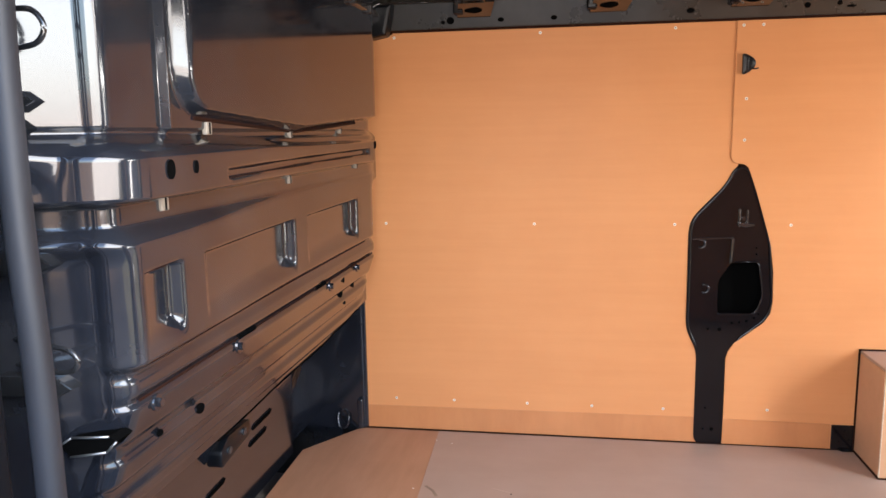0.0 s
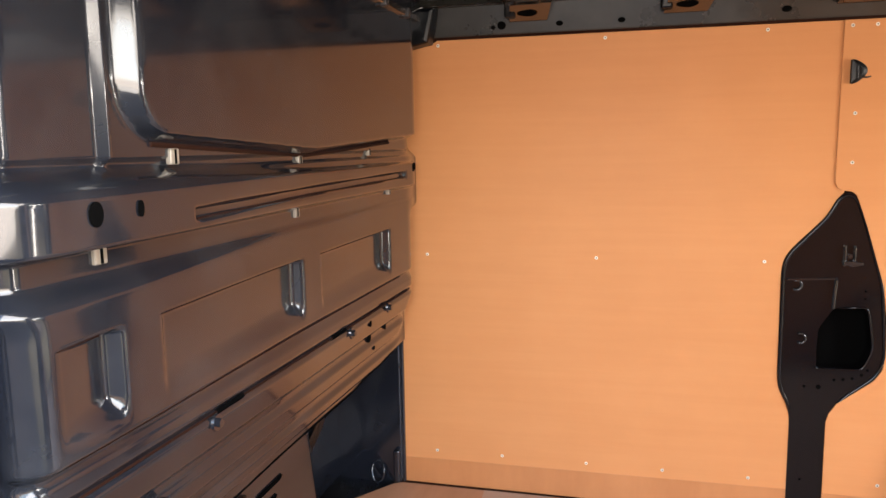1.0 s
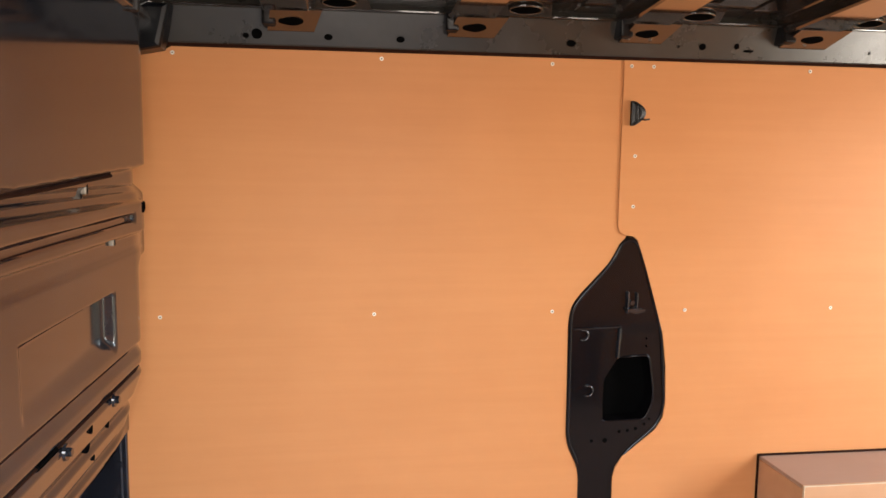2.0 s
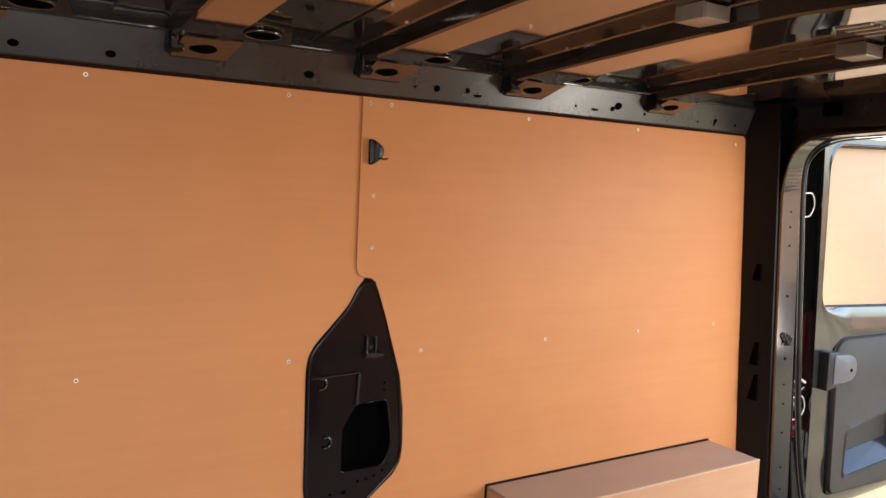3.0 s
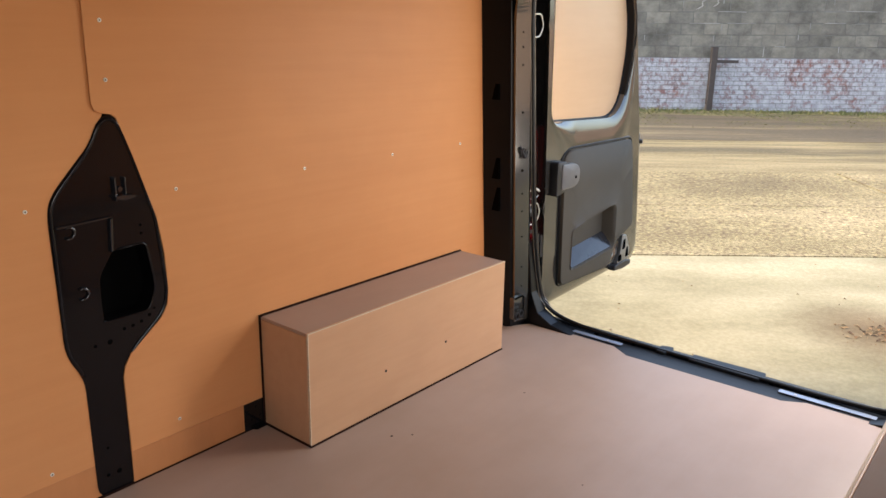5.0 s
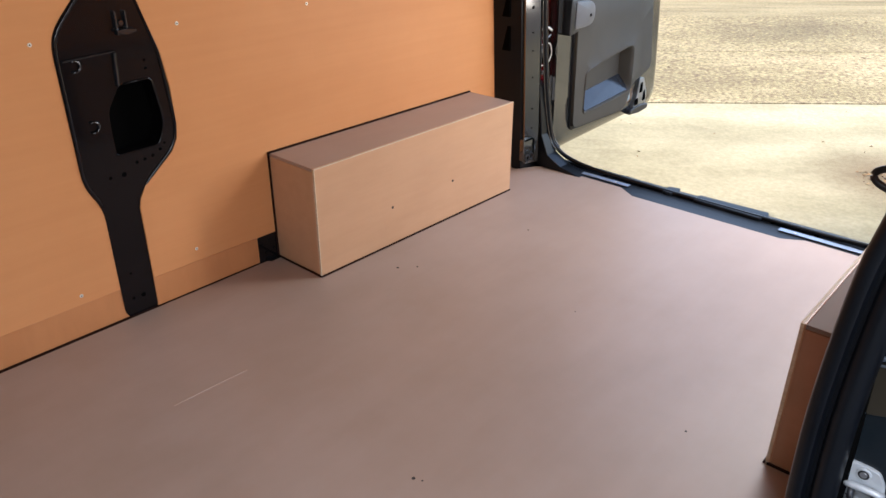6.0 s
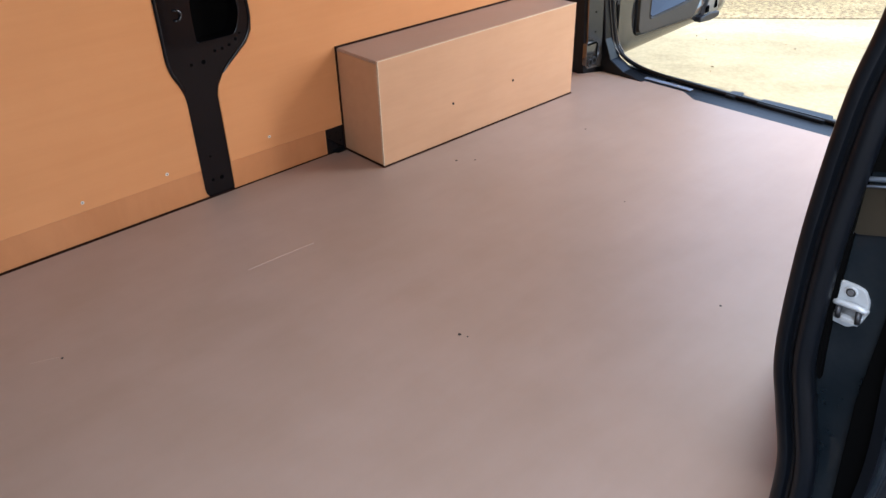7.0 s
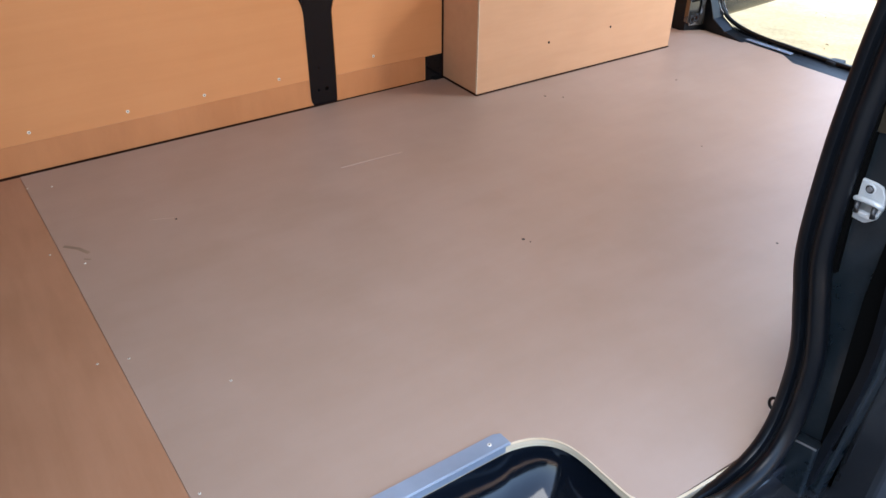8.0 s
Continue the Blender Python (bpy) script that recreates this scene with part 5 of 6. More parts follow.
for f, y in ((0.0, -0.099), (0.0, -0.113), (0.02, -0.118), (0.5, -0.120), (0.93, -0.120), (0.97, -0.124), (1.0, -0.122), (1.04, -0.112), (1.10, -0.070)):
    rings.append([bm.verts.new((o[0] * (1 - f) + q[0] * f if f <= 1 else pc[0] + (q[0] - pc[0]) * (2 - f), y, o[1] * (1 - f) + q[1] * f if f <= 1 else pc[1] + (q[1] - pc[1]) * (2 - f))) for o, q in zip(to_, po_)])
for a, b in zip(rings, rings[1:]):
    for i in range(120):
        bm.faces.new((a[i], a[(i + 1) % 120], b[(i + 1) % 120], b[i]))
bm.faces.new(rings[-1])
trim = dpart("trim_panel", bm, TRIM, "grey grained plastic inner trim panel with a pull pocket", True, 50)
dpart("trim_groove", sweep([(x, -0.104, z) for x, z in rounded([(2.734, 0.077), (3.134, 0.072), (3.181, 0.169), (3.329, 0.210), (3.261, 0.597), (2.749, 0.599), (2.712, 0.560)], 0.03, 5)], circle(0.005, 6), (0, 1, 0), None, True), RUBBER, "", True)
bm = bmesh.new()
lo = [bm.verts.new(p) for p in ((2.822, -0.116, 0.134), (3.150, -0.116, 0.158), (3.135, -0.0715, 0.214), (2.822, -0.0715, 0.186))]
hi = [bm.verts.new(v.co + Vector((0, 0.004, -0.008))) for v in lo]
bm.faces.new(lo), bm.faces.new(hi)
for k in range(4):
    bm.faces.new((lo[k], lo[(k + 1) % 4], hi[(k + 1) % 4], hi[k]))
dpart("pocket_floor", bm, POCKET, "sloping grey pull pocket floor")
dpart("latch_handle", prism(rounded([(2.668, 0.460), (2.760, 0.460), (2.794, 0.48), (2.794, 0.530), (2.760, 0.552), (2.668, 0.556)], [0.01, 0.04, 0.04, 0.04, 0.04, 0.01], 5), "y", -0.142, -0.116, 0.007), HANDLE_GREY, "grey plastic latch handle", True, 40)
dpart("handle_cheek", prism(rounded([(2.642, 0.44), (2.704, 0.452), (2.704, 0.562), (2.642, 0.565)], 0.01, 4), "y", -0.137, -0.10, 0.005), DARK_PLASTIC, "", True, 40)
dpart("handle_keyhole", disc((2.760, -0.142, 0.500), (0, -1, 0), 0.006, 0.0015, 10), VOID)
dpart("lower_latch", prism(rounded([(3.200, 0.062), (3.300, 0.066), (3.306, 0.11), (3.268, 0.182), (3.232, 0.186), (3.226, 0.12)], 0.008, 3), "y", -0.120, -0.100, 0.004), ZINC, "pale metal lower latch with dark openings", True, 40)
for pts in (((3.236, 0.120), (3.262, 0.124), (3.258, 0.166), (3.240, 0.160)), ((3.206, 0.072), (3.236, 0.074), (3.230, 0.104), (3.210, 0.098)), ((3.270, 0.080), (3.296, 0.084), (3.284, 0.130), (3.274, 0.118))):
    dpart("latch_opening", prism(rounded(pts, 0.006, 3), "y", -0.1215, -0.118), VOID)
dpart("latch_bolt", prism(rounded([(3.170, 0.040), (3.250, 0.034), (3.318, 0.040), (3.322, 0.062), (3.240, 0.070), (3.176, 0.062)], 0.008, 3), "y", -0.124, -0.085, 0.005), DARK_PLASTIC)
dpart("edge_cap", prism(rounded([(3.36, 0.50), (3.385, 0.505), (3.375, 0.60), (3.35, 0.60)], 0.008, 3), "y", -0.092, -0.05, 0.004), HANDLE_GREY)
dpart("edge_stud", disc((3.372, -0.092, 0.565), (0.3, -1, 0), 0.010, 0.012, 10), DARK_PLASTIC)
dpart("edge_strap", box(3.392, 3.402, -0.08, -0.05, 0.36, 0.46, 0.003), DARK_PLASTIC)
dpart("upper_latch", box(3.165, 3.235, -0.105, -0.06, 1.17, 1.25, 0.010), RUBBER)
dpart("upper_latch_pin", box(3.20, 3.30, -0.095, -0.08, 1.236, 1.246, 0.002), DARK_PLASTIC)
# rolled flange and hinge-side bead
dpart("edge_bead", sweep(spline([(2.642, -0.098, 0.035), (2.632, -0.100, 0.30), (2.618, -0.100, 0.62), (2.600, -0.100, 0.95), (2.588, -0.098, 1.20)], 6), [(-0.012, -0.006), (0.012, -0.006), (0.012, 0.006), (-0.012, 0.006)], (0, 1, 0)), DOOR_PAINT)

# hinges and tail lamp showing in the gap beside the open door
def strap_hinge(z0):
    ob = empty("strap_hinge", "black steel strap hinge with bright edges between pillar and open door", "hinge", "rear door hinges", at=(2.566 - 0.06 * z0, -0.088, z0))
    part("leaf", prism(rounded([(-0.022, -0.030), (0.045, -0.032), (0.066, 0.0), (0.030, 0.034), (-0.026, 0.032)], 0.006, 3), "y", 0.004, 0.016, 0.002), VOID, ob, "dark hinge leaf")
    # thin bright tubes trace the highlights on the black leaf's edges
    part("leaf_highlight", tube(spline([(-0.030, -0.002, 0.036), (0.018, -0.003, 0.037), (0.044, -0.004, 0.036), (0.056, -0.004, 0.018), (0.060, -0.004, -0.002), (0.048, -0.003, -0.026), (0.034, -0.002, -0.034), (-0.016, -0.001, -0.036)], 4), 0.0022, 6), STEEL, ob, "bright tube drawn as the hinge leaf's edge highlight", True)
    part("edge_highlight", tube([(-0.006, -0.001, 0.034), (-0.008, 0.0, -0.034)], 0.0014, 6), ZINC, ob, "", True)
    part("hinge_pin", disc((0.010, -0.001, -0.060), (0, -1, 0), 0.008, 0.006, 12), DARK_PLASTIC, ob)
    return ob
strap_hinge(1.02)
lower = strap_hinge(0.385)
part("stay_arm", tube(spline([(-0.026, -0.004, 0.098), (0.004, -0.006, 0.086), (0.026, -0.006, 0.092), (0.050, -0.006, 0.080)], 5), 0.0040, 6), STEEL, lower, "bright bent stay", True)
part("stay_arm", tube(spline([(-0.010, -0.004, 0.062), (0.020, -0.006, 0.056), (0.046, -0.006, 0.066)], 5), 0.0022, 6), ZINC, lower, "", True)
part("stay_block", box(-0.020, 0.034, -0.002, 0.010, -0.008, 0.030, 0.005), DARK_PLASTIC, lower)
part("stay_stud", disc((0.004, -0.003, 0.016), (0, -1, 0), 0.007, 0.004, 12), ZINC, lower)
part("stay_stud", disc((0.028, -0.003, -0.012), (0, -1, 0), 0.005, 0.004, 12), ZINC, lower)

tail = empty("tail_lamp", "red tail lamp cluster beside the rear pillar", "tail lamp", at=(2.60, -0.075, 0.40))
part("lens", box(-0.045, 0.030, 0.010, 0.065, -0.12, 0.28, 0.010), RED_LENS, tail)
part("reverse_lens", box(-0.044, 0.031, 0.011, 0.064, -0.21, -0.122, 0.006), LAMP_LENS, tail)
part("housing", box(-0.045, 0.030, 0.010, 0.06, -0.38, -0.212, 0.006), DARK_PLASTIC, tail)
# outer far flank that closes the van
flank = part("far_flank", prism([(-0.5, -0.535), (2.60, -0.535), (2.60, 0.20), (2.53, 1.28), (2.45, 1.36), (-0.5, 1.36)], "y", 0.10, 0.14, 0.01), PAINT_OUT)
tagged(flank, "glossy black outer side panel of the van", "body panel", kind="structure")
under = part("underbody", box(-0.5, 2.60, -1.60, 0.10, -0.30, -0.22, 0.01), DARK_PLASTIC)
tagged(under, "dark van underbody below the load floor", "underbody", kind="structure")
part("inner_skin", box(-0.2, 2.42, 0.062, 0.075, -0.2, 1.30), PAINT, flank)


# ---- yard ----
ALONG, AWAY = Vector((0.657, -0.754, 0)), Vector((0.754, 0.657, 0))


def rise(s):
    """The yard's height at a distance s along AWAY."""
    return -0.55 + 0.0295 * max(0.0, min(s, 12.6) - 1.6)


def yard(a, s, dz=0.0):
    """A place in the yard: a metres along the wall, s metres towards it."""
    p = ALONG * a + AWAY * s
    return Vector((p.x, p.y, rise(s) + dz))


def ground_material(name, stops, speck, speck_amount, bump_d, streak=(1.6, 0.8)):
    m = material(name, stops[0][1], 0.9)
    mp = place(m)
    # tone drawn out along the yard wall
    along = place(m, (streak[0], streak[1], 1.0), (0, 0, math.degrees(math.atan2(ALONG.y, ALONG.x))))
    along.vector_type = "TEXTURE"
    broad = noise_at(m, along, 0.62, 6.0, 0.64)
    tone = ramp(m, broad, "Fac", stops)
    fine = noise_at(m, mp, 38.0, 5.0, 0.7)
    sp = ramp(m, fine, "Fac", [(0.5 - speck_amount, speck), (0.62, (1, 1, 1))])
    out = mix(m, 0.85, (tone, "Color"), (sp, "Color"), "MULTIPLY")
    link(m, out, 2, shader(m), "Base Color")
    bump(m, fine, "Fac", 0.5, bump_d)
    return m


def stain(m, at, reach, tone, amount):
    """A soft round stain of the concrete about one place."""
    b = shader(m)
    old = b.inputs["Base Color"].links[0].from_socket
    geo = node(m, "ShaderNodeNewGeometry")
    far = m.node_tree.nodes.new("ShaderNodeVectorMath")
    far.operation = "DISTANCE"
    link(m, geo, "Position", far, 0)
    far.inputs[1].default_value = at
    near_ = node(m, "ShaderNodeMapRange", From_Min=0.0, From_Max=reach, To_Min=amount, To_Max=0.0)
    near_.interpolation_type = "SMOOTHSTEP"
    link(m, far, "Value", near_, "Value")
    x = mix(m, (near_, "Result"), (1, 1, 1), tone, "MULTIPLY")
    m.node_tree.links.new(old, x.inputs[6])
    link(m, x, 2, b, "Base Color")


CONCRETE = ground_material("yard_concrete", [(0.36, (0.088, 0.078, 0.040)), (0.50, (0.170, 0.155, 0.092)), (0.62, (0.240, 0.224, 0.148))], (0.80, 0.77, 0.72), 0.10, 0.003)
stain(CONCRETE, (4.72, -0.92, -0.50), 0.62, (0.44, 0.32, 0.21), 1.0)
stain(CONCRETE, (4.0, -0.3, -0.53), 1.1, (0.80, 0.76, 0.68), 0.7)
GRAVELLY = ground_material("worn_gravelly_concrete", [(0.34, (0.120, 0.103, 0.046)), (0.50, (0.200, 0.177, 0.088)), (0.64, (0.300, 0.270, 0.158))], (0.42, 0.35, 0.30), 0.07, 0.012)
gv = noise_at(GRAVELLY, place(GRAVELLY), 27.0, 4.0, 0.65)
gr = ramp(GRAVELLY, gv, "Fac", [(0.36, (0.42, 0.32, 0.26)), (0.46, (0.95, 0.93, 0.92)), (0.58, (1.0, 1.0, 1.0)), (0.67, (1.7, 1.65, 1.45))])
gx = mix(GRAVELLY, 0.9, (1, 1, 1), (gr, "Color"), "MULTIPLY")
GRAVELLY.node_tree.links.new(shader(GRAVELLY).inputs["Base Color"].links[0].from_socket, gx.inputs[6])
link(GRAVELLY, gx, 2, shader(GRAVELLY), "Base Color")
EARTH = ground_material("yard_earth", [(0.38, (0.058, 0.051, 0.023)), (0.50, (0.145, 0.121, 0.059)), (0.60, (0.220, 0.190, 0.110))], (0.55, 0.5, 0.42), 0.15, 0.02, (3.5, 0.30))
MUD = ground_material("damp_earth", [(0.36, (0.030, 0.024, 0.013)), (0.54, (0.058, 0.047, 0.025)), (0.70, (0.15, 0.125, 0.066))], (0.6, 0.56, 0.5), 0.15, 0.02, (3.5, 0.30))
DARK_APRON = ground_material("dark_apron", [(0.30, (0.026, 0.027, 0.030)), (0.55, (0.042, 0.043, 0.046)), (0.75, (0.060, 0.060, 0.062))], (0.7, 0.7, 0.7), 0.10, 0.006)
GRASS = material("grass_blades", (0.10, 0.13, 0.035), 0.7)
gb = noise_at(GRASS, place(GRASS), 2.5, 4.0)
link(GRASS, ramp(GRASS, gb, "Fac", [(0.35, (0.135, 0.125, 0.045)), (0.6, (0.075, 0.090, 0.026))]), "Color", shader(GRASS), "Base Color")

# one sheet to the horizon
bm = bmesh.new()
s_lines = [-900, -300, -80, -20, -6, 0, 1.6, 3, 4.2, 5.5, 7.1, 8.6, 10, 11.4, 12.6, 20, 60, 200, 900]
a_lines = [-900, -300, -80, -30, -14, -8, -4, 0, 4, 8, 14, 30, 80, 300, 900]
g = [[bm.verts.new(yard(a, s)) for a in a_lines] for s in s_lines]
for i in range(len(s_lines) - 1):
    for j in range(len(a_lines) - 1):
        bm.faces.new((g[i][j], g[i][j + 1], g[i + 1][j + 1], g[i + 1][j]))
ground = part("ground", bm, EARTH)
tagged(ground, "worn pale earth and concrete yard", "ground", kind="structure")


def slab(a0, a1, s0, s1, h, mat, name="slab", parent=None):
    pts = [(a0, s0), (a1, s0), (a1, s1), (a0, s1)]
    bm = bmesh.new()
    lo, hi = [], []
    for a, s in pts:
        lo.append(bm.verts.new(yard(a, s, -0.05)))
        hi.append(bm.verts.new(yard(a, s, h)))
    bm.faces.new(lo), bm.faces.new(hi)
    for i in range(4):
        j = (i + 1) % 4
        bm.faces.new((lo[i], lo[j], hi[j], hi[i]))
    bmesh.ops.bevel(bm, geom=[e for e in bm.edges if all(v in hi for v in e.verts)], offset=0.006, segments=2, affect="EDGES")
    return part(name, bm, mat, parent)


pave = empty("pavement", "pale weathered concrete yard slabs with dark joints", "pavement", kind="structure")
for a0, a1 in ((-9.0, -4.52), (-4.5, -0.02), (0.0, 4.7), (4.72, 9.2)):
    slab(a0, a1, 1.62, 4.24, 0.018, CONCRETE, "slab", pave)
    slab(a0 + 1.04, a1 + 1.04, 4.255, 5.66, 0.016, GRAVELLY, "slab", pave)
    slab(a0 + 1.04, a1 + 1.04, 5.664, 7.12, 0.015, GRAVELLY, "slab", pave)
    slab(a0, a1, 0.42, 1.60, 0.018, CONCRETE, "slab", pave)
# unseen dark ground, added so the partition's lower reflections stay dark
tarmac = slab(-9.0, 14.0, -7.0, 0.40, 0.014, DARK_APRON, "added_dark_apron")
tagged(tarmac, "unseen dark apron added beside the sliding door to darken reflections", "tarmac", kind="structure")
mud = slab(-14, 14, 9.2, 11.7, 0.004, MUD, "mud_strip")
tagged(mud, "damp dark earth strip along the grass", "earth strip", kind="structure")

# plain brick wall out of view, added to close the sliding-door side and block low sky
YARD_BRICK = plain("yard_brick", (0.24, 0.175, 0.135), 0.9, 0, 3, 0.35, 0.3)
side_wall = part("horizon_block_wall", box(-22, 22, -9.6, -9.3, -0.65, 1.4, 0.01), YARD_BRICK)
tagged(side_wall, "plain weathered brick wall added out of view to block low sky", "boundary wall", kind="structure")

# grass strip at the foot of the wall
bm = bmesh.new()
rg = random.Random(5)
verts, faces = [], []
for k in range(26000):
    a, s = rg.uniform(-11, 11), 12.35 - abs(rg.gauss(0, 1.0))
    if s < 10.3 or noise.noise(Vector((a * 0.8, s * 1.2, 0))) < -0.18 and s < 11.9:
        continue
    base = yard(a, s, 0.0)
    hgt, w = rg.uniform(0.010, 0.045) * (1.4 if s > 12.0 else 0.5), rg.uniform(0.006, 0.016)
    t = rg.uniform(0, math.pi)
    side = Vector((math.cos(t), math.sin(t), 0)) * w
    tip = base + Vector((rg.uniform(-0.03, 0.03), rg.uniform(-0.03, 0.03), hgt))
    i = len(verts)
    verts += [base - side, base + side, base + side * 0.5 + (tip - base) * 0.6, tip]
    faces += [(i, i + 1, i + 2), (i, i + 2, i + 3)]
me = bpy.data.meshes.new("grass_strip")
me.from_pydata([tuple(v) for v in verts], [], faces)
me.materials.append(GRASS)
grass = new("grass_strip", me)
tagged(grass, "rough short grass along the foot of the wall", "grass", kind="stuff")
bm.free()


# ---- boundary wall ----
def masonry(name, cols, rough, relief_d, blotch):
    m = material(name, cols[0], rough)
    info = node(m, "ShaderNodeObjectInfo")
    geo = node(m, "ShaderNodeNewGeometry")
    tone = ramp(m, info, "Random", [(k / (len(cols) - 1), c) for k, c in enumerate(cols)])
    mp = place(m)
    n1 = noise_at(m, mp, 3.0, 6.0, 0.65)
    st = ramp(m, n1, "Fac", [(0.35, blotch), (0.65, (1, 1, 1))])
    out = mix(m, 0.9, (tone, "Color"), (st, "Color"), "MULTIPLY")
    link(m, out, 2, shader(m), "Base Color")
    n2 = noise_at(m, mp, 60.0, 5.0)
    bump(m, n2, "Fac", 0.5, relief_d)
    return m


BLOCK = masonry("concrete_block", [(0.128, 0.123, 0.107), (0.176, 0.168, 0.144), (0.142, 0.136, 0.119), (0.196, 0.186, 0.158), (0.154, 0.146, 0.127), (0.134, 0.128, 0.112)], 0.9, 0.006, (0.66, 0.66, 0.64))
bl = noise_at(BLOCK, place(BLOCK, (1.0, 1.0, 1.4)), 2.3, 9.0, 0.74)
blr = ramp(BLOCK, bl, "Fac", [(0.34, (0.56, 0.56, 0.54)), (0.50, (1, 1, 1)), (0.64, (1.36, 1.35, 1.30))])
blx = mix(BLOCK, 0.9, (1, 1, 1), (blr, "Color"), "MULTIPLY")
BLOCK.node_tree.links.new(shader(BLOCK).inputs["Base Color"].links[0].from_socket, blx.inputs[6])
link(BLOCK, blx, 2, shader(BLOCK), "Base Color")
MORTAR = plain("wall_mortar", (0.135, 0.131, 0.120), 0.95, 0, 8, 0.4, 0.3)
LIMEWASH = plain("limewashed_mortar", (0.20, 0.20, 0.20), 0.95, 0, 8, 0.6, 0.3)
BRICK = material("limewashed_brick", (0.3, 0.1, 0.07), 0.9)
bi = node(BRICK, "ShaderNodeNewGeometry")
btone = ramp(BRICK, bi, "Random Per Island", [(0.0, (0.17, 0.062, 0.050)), (0.35, (0.25, 0.125, 0.105)), (0.6, (0.13, 0.055, 0.046)), (0.8, (0.28, 0.20, 0.18)), (1.0, (0.20, 0.085, 0.070))])
patch = noise_at(BRICK, place(BRICK), 1.6, 4.0, 0.65)
bn = noise_at(BRICK, place(BRICK), 9.0, 8.0, 0.8)
worn = node(BRICK, "ShaderNodeMath")
worn.operation = "ADD"
half = node(BRICK, "ShaderNodeMath")
half.operation = "MULTIPLY"
half.inputs[1].default_value = 0.45
link(BRICK, patch, "Fac", half, 0)
link(BRICK, half, "Value", worn, 0)
link(BRICK, bn, "Fac", worn, 1)
bw = ramp(BRICK, worn, "Value", [(0.0, (0, 0, 0)), (1.0, (1, 1, 1))])
bw.color_ramp.elements[0].position, bw.color_ramp.elements[1].position = 0.57, 0.73
pale = ramp(BRICK, bn, "Fac", [(0.40, (0.22, 0.23, 0.25)), (0.60, (0.38, 0.39, 0.41))])
bmix = mix(BRICK, (bw, "Color"), (btone, "Color"), (pale, "Color"))
link(BRICK, bmix, 2, shader(BRICK), "Base Color")
bump(BRICK, noise_at(BRICK, place(BRICK), 50.0, 4.0), "Fac", 0.5, 0.005)
POST = plain("rusty_post", (0.055, 0.045, 0.04), 0.8, 0.2)

S_WALL = 12.42
yard_wall = empty("yard_wall", "grey concrete block wall on a whitewashed red brick base", "boundary wall", kind="structure", at=yard(0, S_WALL))
turn = Matrix((ALONG, AWAY, Vector((0, 0, 1)))).transposed().to_4x4()
BLOCK_Z0, PITCH = 0.871, 0.183


def foot_z(a):
    """Height of the lowest block course, which climbs gently along the wall."""
    return BLOCK_Z0 + 0.009 * (max(a, -2.0) - 5.0)


def course(a):
    return PITCH * (1 + 0.016 * (max(a, -2.0) - 5.0))


def wall_top(a):
    return foot_z(a) + 6 * course(a)


# mortar core
ends = (-16.0, -2.0, 16.0)
for mm, outline in ((LIMEWASH, [(-16, -0.10), (16, -0.10)] + [(a, foot_z(a) - 0.006) for a in ends[::-1]]), (MORTAR, [(a, foot_z(a) - 0.006) for a in ends] + [(a, wall_top(a) - 0.004) for a in ends[::-1]])):
    bm = prism(outline, "y", 0.002 if mm is MORTAR else 0.003, 0.22)
    bmesh.ops.transform(bm, matrix=turn, verts=bm.verts)
    part("mortar_core", bm, mm, yard_wall)
# brick base: joined, too small to pick apart
verts, faces = [], []
rb_ = random.Random(11)
def add_block(verts, faces, a0, a1, z0, z1, out, depth):
    i = len(verts)
    b = 0.002
    for a, s, z in ((a0, 0.05, z0), (a1, 0.05, z0), (a1, 0.05, z1), (a0, 0.05, z1), (a0, -out + b, z0), (a1, -out + b, z0), (a1, -out + b, z1), (a0, -out + b, z1), (a0 + b, -out, z0 + b), (a1 - b, -out, z0 + b), (a1 - b, -out, z1 - b), (a0 + b, -out, z1 - b)):
        p = ALONG * a + AWAY * s
        verts.append((p.x, p.y, z))
    for q in ((0, 1, 5, 4), (1, 2, 6, 5), (2, 3, 7, 6), (3, 0, 4, 7), (4, 5, 9, 8), (5, 6, 10, 9), (6, 7, 11, 10), (7, 4, 8, 11), (8, 9, 10, 11)):
        faces.append(tuple(i + k for k in q))
for row in range(12):
    a = -14 + (0.11 if row % 2 else 0.0)
    while a < 14:
        add_block(verts, faces, a, a + 0.215, foot_z(a) - 0.912 + row * 0.0755, foot_z(a) - 0.912 + row * 0.0755 + 0.066, rb_.uniform(0.001, 0.007), 0.1)
        a += 0.225
me = bpy.data.meshes.new("brick_base")
me.from_pydata(verts, [], faces)
me.materials.append(BRICK)
base = new("brick_base", me)
base.parent = yard_wall
tagged(base, "whitewashed worn red brick courses", kind="stuff")
# block courses, each block a piece of its own
verts, faces = [], []
add_block(verts, faces, 0.0, 0.39, 0.0, 0.176, 0.0, 0.1)
block_me = bpy.data.meshes.new("block")
block_me.from_pydata(verts, [], faces)
block_me.materials.append(BLOCK)
far_v, far_f = [], []
for row in range(6):
    a = -13.5 + (0.20 if row % 2 else 0.0)
    while a < 13.5:
        out = rb_.uniform(0.0005, 0.004)
        if -1.8 < a < 11.0:
            ob = new("block", block_me)
            ob.parent = yard_wall
            ob.location = ALONG * a - AWAY * out + Vector((0, 0, foot_z(a) + row * course(a)))
        else:
            add_block(far_v, far_f, a, a + 0.39, foot_z(a) + row * course(a), foot_z(a) + row * course(a) + 0.95 * course(a), out, 0.1)
        a += 0.40
me = bpy.data.meshes.new("block_run")
me.from_pydata(far_v, [], far_f)
me.materials.append(BLOCK)
run = new("block_run", me)
run.parent = yard_wall
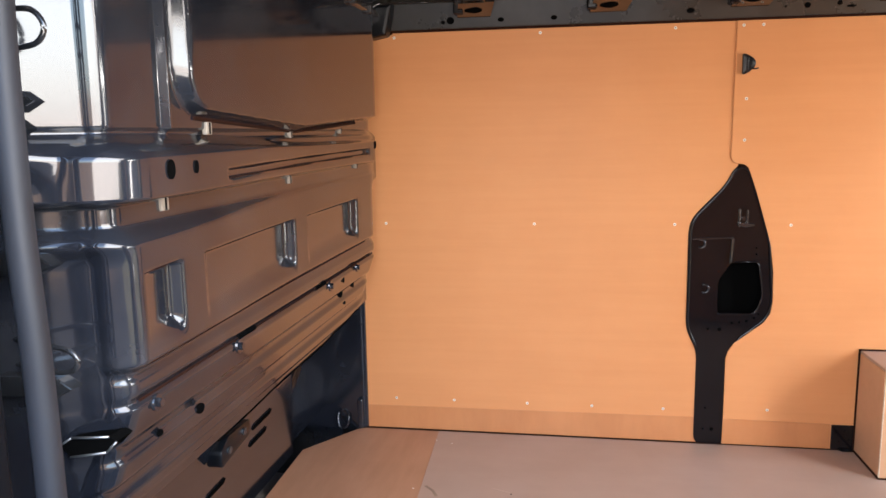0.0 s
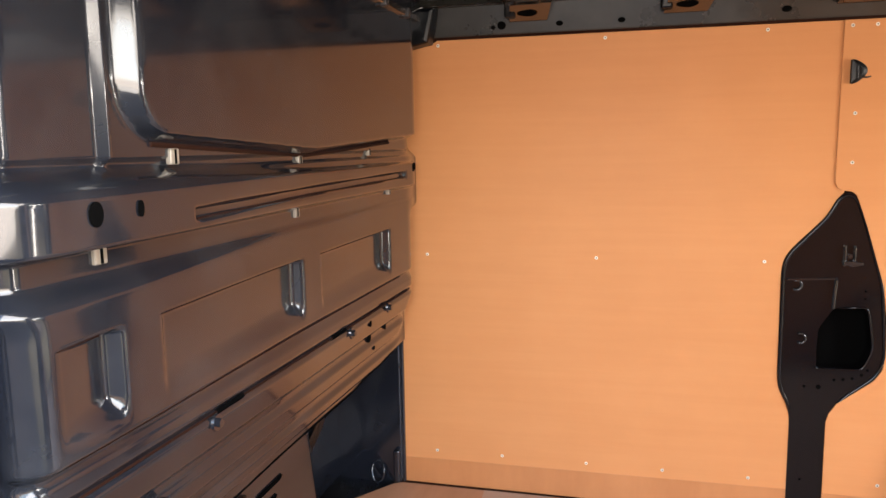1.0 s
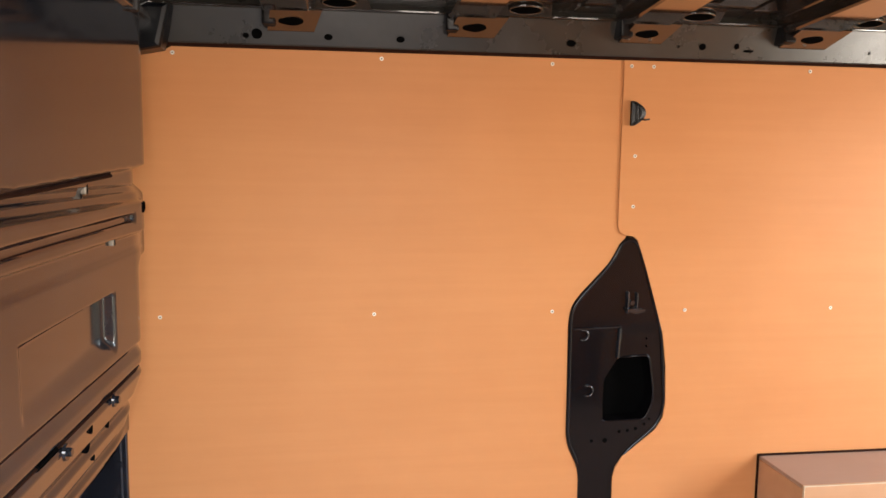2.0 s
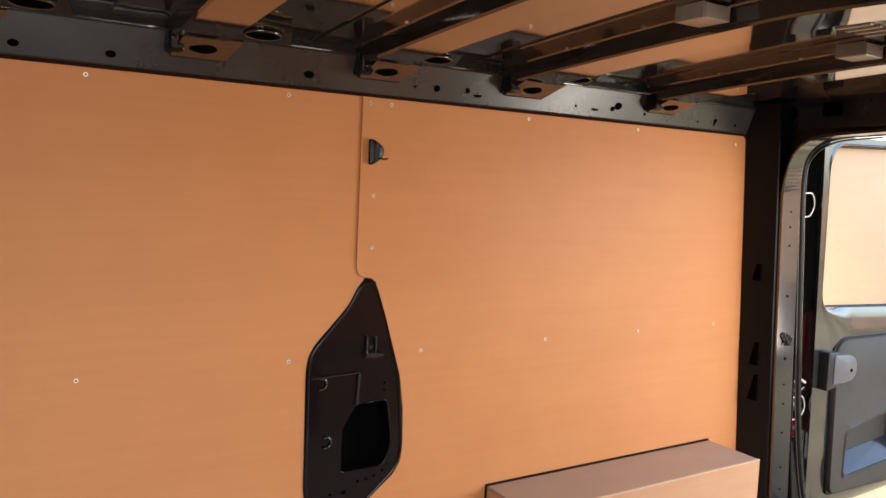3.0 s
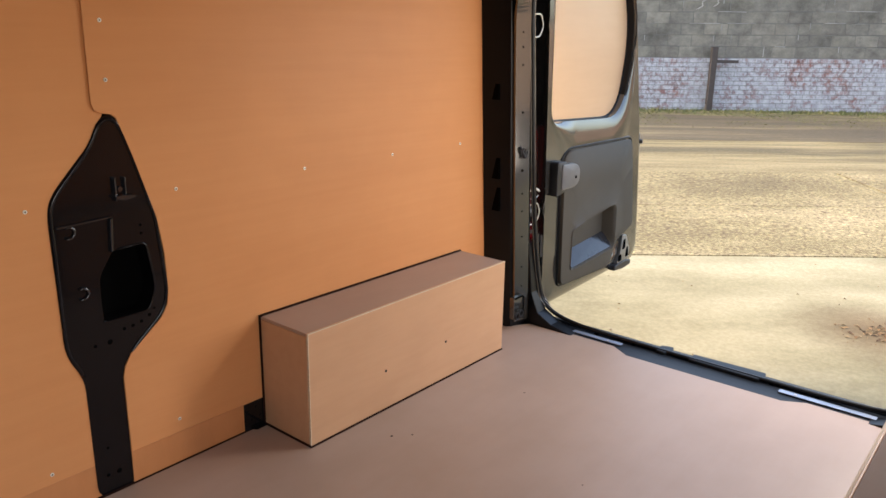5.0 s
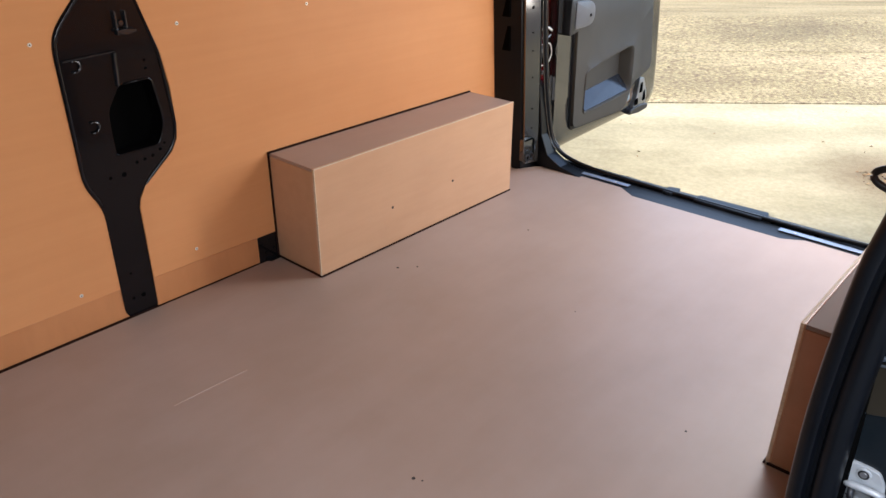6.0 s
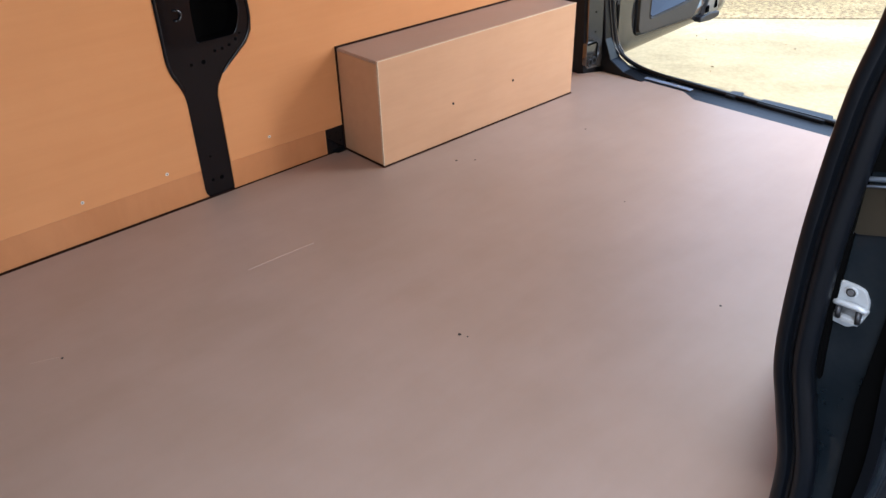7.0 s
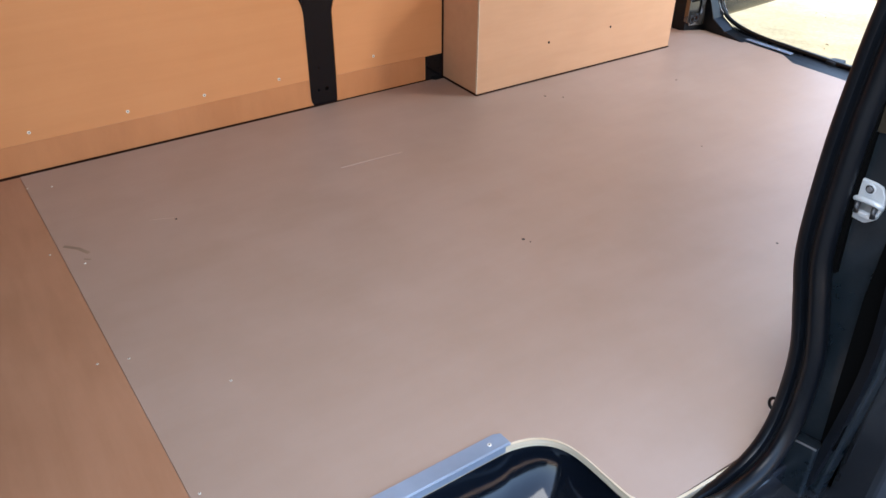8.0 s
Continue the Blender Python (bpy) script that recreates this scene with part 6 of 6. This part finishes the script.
tagged(run, "grey concrete blocks", kind="stuff")

# post in front of the wall, and wire along its top
post_a = ALONG.dot(Vector((13.2, 3.19, 0)))
post = empty("fence_post", "dark rusty steel post with a short cross bar before the wall", "post", at=yard(post_a, S_WALL - 0.12))
part("upright", box(-0.05, 0.05, -0.04, 0.04, -0.05, 1.06, 0.006), POST, post)
part("cross_bar", box(-0.05, 0.42, -0.03, 0.0, 0.80, 0.85, 0.006), POST, post)
post.rotation_euler = (0, 0, math.atan2(ALONG.y, ALONG.x))
wire_bm = bmesh.new()
coil = []
for k in range(520):
    a = 0.5 + 11.0 * k / 520
    ph = k * 0.40
    swell = 0.07 + 0.05 * noise.noise(Vector((a * 1.7, 3.0, 0)))
    coil.append(yard(a, S_WALL - 0.03 + 0.05 * math.cos(ph), wall_top(a) - 0.02 + swell * math.sin(ph) + 0.05 * noise.noise(Vector((a * 0.9, 0, 0)))))
wire = part("razor_wire", tube(coil, 0.006, 4, wire_bm), WHITE_WIRE)
tagged(wire, "loose coil of pale wire along the wall top", "wire coil")
for a, drop in ((6.30, 0.30), (5.98, 0.34), (8.05, 0.20)):
    run_pts = [yard(a + 0.07 * math.sin(4.0 * q + 3.1 * a) + 0.03 * math.sin(17.0 * q + a), S_WALL - 0.03, wall_top(a) - drop * q) for q in [k / 10 for k in range(11)]]
    strand = part("hanging_wire", tube(spline(run_pts, 3), 0.0032, 5, None, (1, 0, 0)), WHITE_WIRE)
    tagged(strand, "pale loose wire hanging down the block wall", "wire", "hanging wires")
for a, hgt in ((5.25, 0.26), (7.02, 0.28), (1.0, 0.28), (9.6, 0.28)):
    p = yard(a, S_WALL + 0.1, wall_top(a) - 0.03)
    st = part("wire_stake", tube([p, p + Vector((0.01, 0, hgt))], 0.010, 6, None, (1, 0, 0)), POST)
    tagged(st, "thin dark steel stake on the wall top", "stake", "wall stakes")
# pale mortar smeared along some block joints
rm = random.Random(33)
verts, faces = [], []
for k in range(30):
    a, row = rm.uniform(4.0, 10.5), rm.randrange(1, 6)
    z = foot_z(a) + row * course(a) - 0.006
    if rm.random() < 0.55:
        add_block(verts, faces, a, a + rm.uniform(0.15, 0.55), z - 0.005, z + 0.006, 0.007, 0.1)
    else:
        add_block(verts, faces, a, a + 0.011, z - rm.uniform(0.05, 0.18), z, 0.007, 0.1)
me = bpy.data.meshes.new("mortar_smear")
me.from_pydata(verts, [], faces)
me.materials.append(plain("pale_mortar", (0.25, 0.25, 0.24), 0.95, 0, 8, 0.5, 0.3))
smear = new("mortar_smear", me)
smear.parent = yard_wall
tagged(smear, "pale mortar smeared over joints", kind="stuff")

# low shed roof far behind the wall
shed = empty("far_shed", "low grey shed with a flat metal roof beyond the wall", "shed", at=yard(22.0, 28.0))
turn_shed = Matrix.Rotation(math.atan2(ALONG.y, ALONG.x), 4, "Z")
for name, q, mm in (("wall", (-6.3, 7.0, -2.2, 2.2, -0.1, 2.86), MORTAR), ("roof", (-6.6, 7.3, -2.6, 2.5, 2.86, 3.02), ALU)):
    bm = box(*q, 0.02)
    bmesh.ops.transform(bm, matrix=turn_shed, verts=bm.verts)
    part(name, bm, mm, shed)

# dead leaves and crumbs blown together on the slab
litter_m = material("dead_leaves", (0.09, 0.05, 0.025), 0.9)
li = node(litter_m, "ShaderNodeNewGeometry")
link(litter_m, ramp(litter_m, li, "Random Per Island", [(0.0, (0.05, 0.028, 0.015)), (0.5, (0.13, 0.075, 0.035)), (1.0, (0.20, 0.15, 0.08))]), "Color", shader(litter_m), "Base Color")
rl = random.Random(21)
verts, faces = [], []
def leaf(a, s_, size):
    base = yard(a, s_, 0.022)
    t = rl.uniform(0, 6.28)
    u = Vector((math.cos(t), math.sin(t), rl.uniform(-0.2, 0.3))) * size
    v = Vector((-math.sin(t), math.cos(t), rl.uniform(-0.2, 0.3))) * size * 0.5
    k = len(verts)
    verts.extend([tuple(base - u), tuple(base + v + Vector((0, 0, 0.006))), tuple(base + u), tuple(base - v + Vector((0, 0, 0.004)))])
    faces.append((k, k + 1, k + 2, k + 3))
for k in range(170):
    leaf(3.84 + rl.gauss(0, 0.17), 2.95 + rl.gauss(0, 0.07), rl.uniform(0.006, 0.018))
for k in range(46):
    leaf(rl.uniform(2.2, 6.0), rl.uniform(1.9, 4.1), rl.uniform(0.006, 0.014))
for k in range(60):
    leaf(rl.uniform(-1.0, 6.0), rl.uniform(4.3, 7.0), rl.uniform(0.008, 0.018))
me = bpy.data.meshes.new("leaf_litter")
me.from_pydata(verts, [], faces)
me.materials.append(litter_m)
litter = new("leaf_litter", me)
tagged(litter, "brown dead leaves and crumbs scattered on the concrete", "leaf litter", kind="stuff")
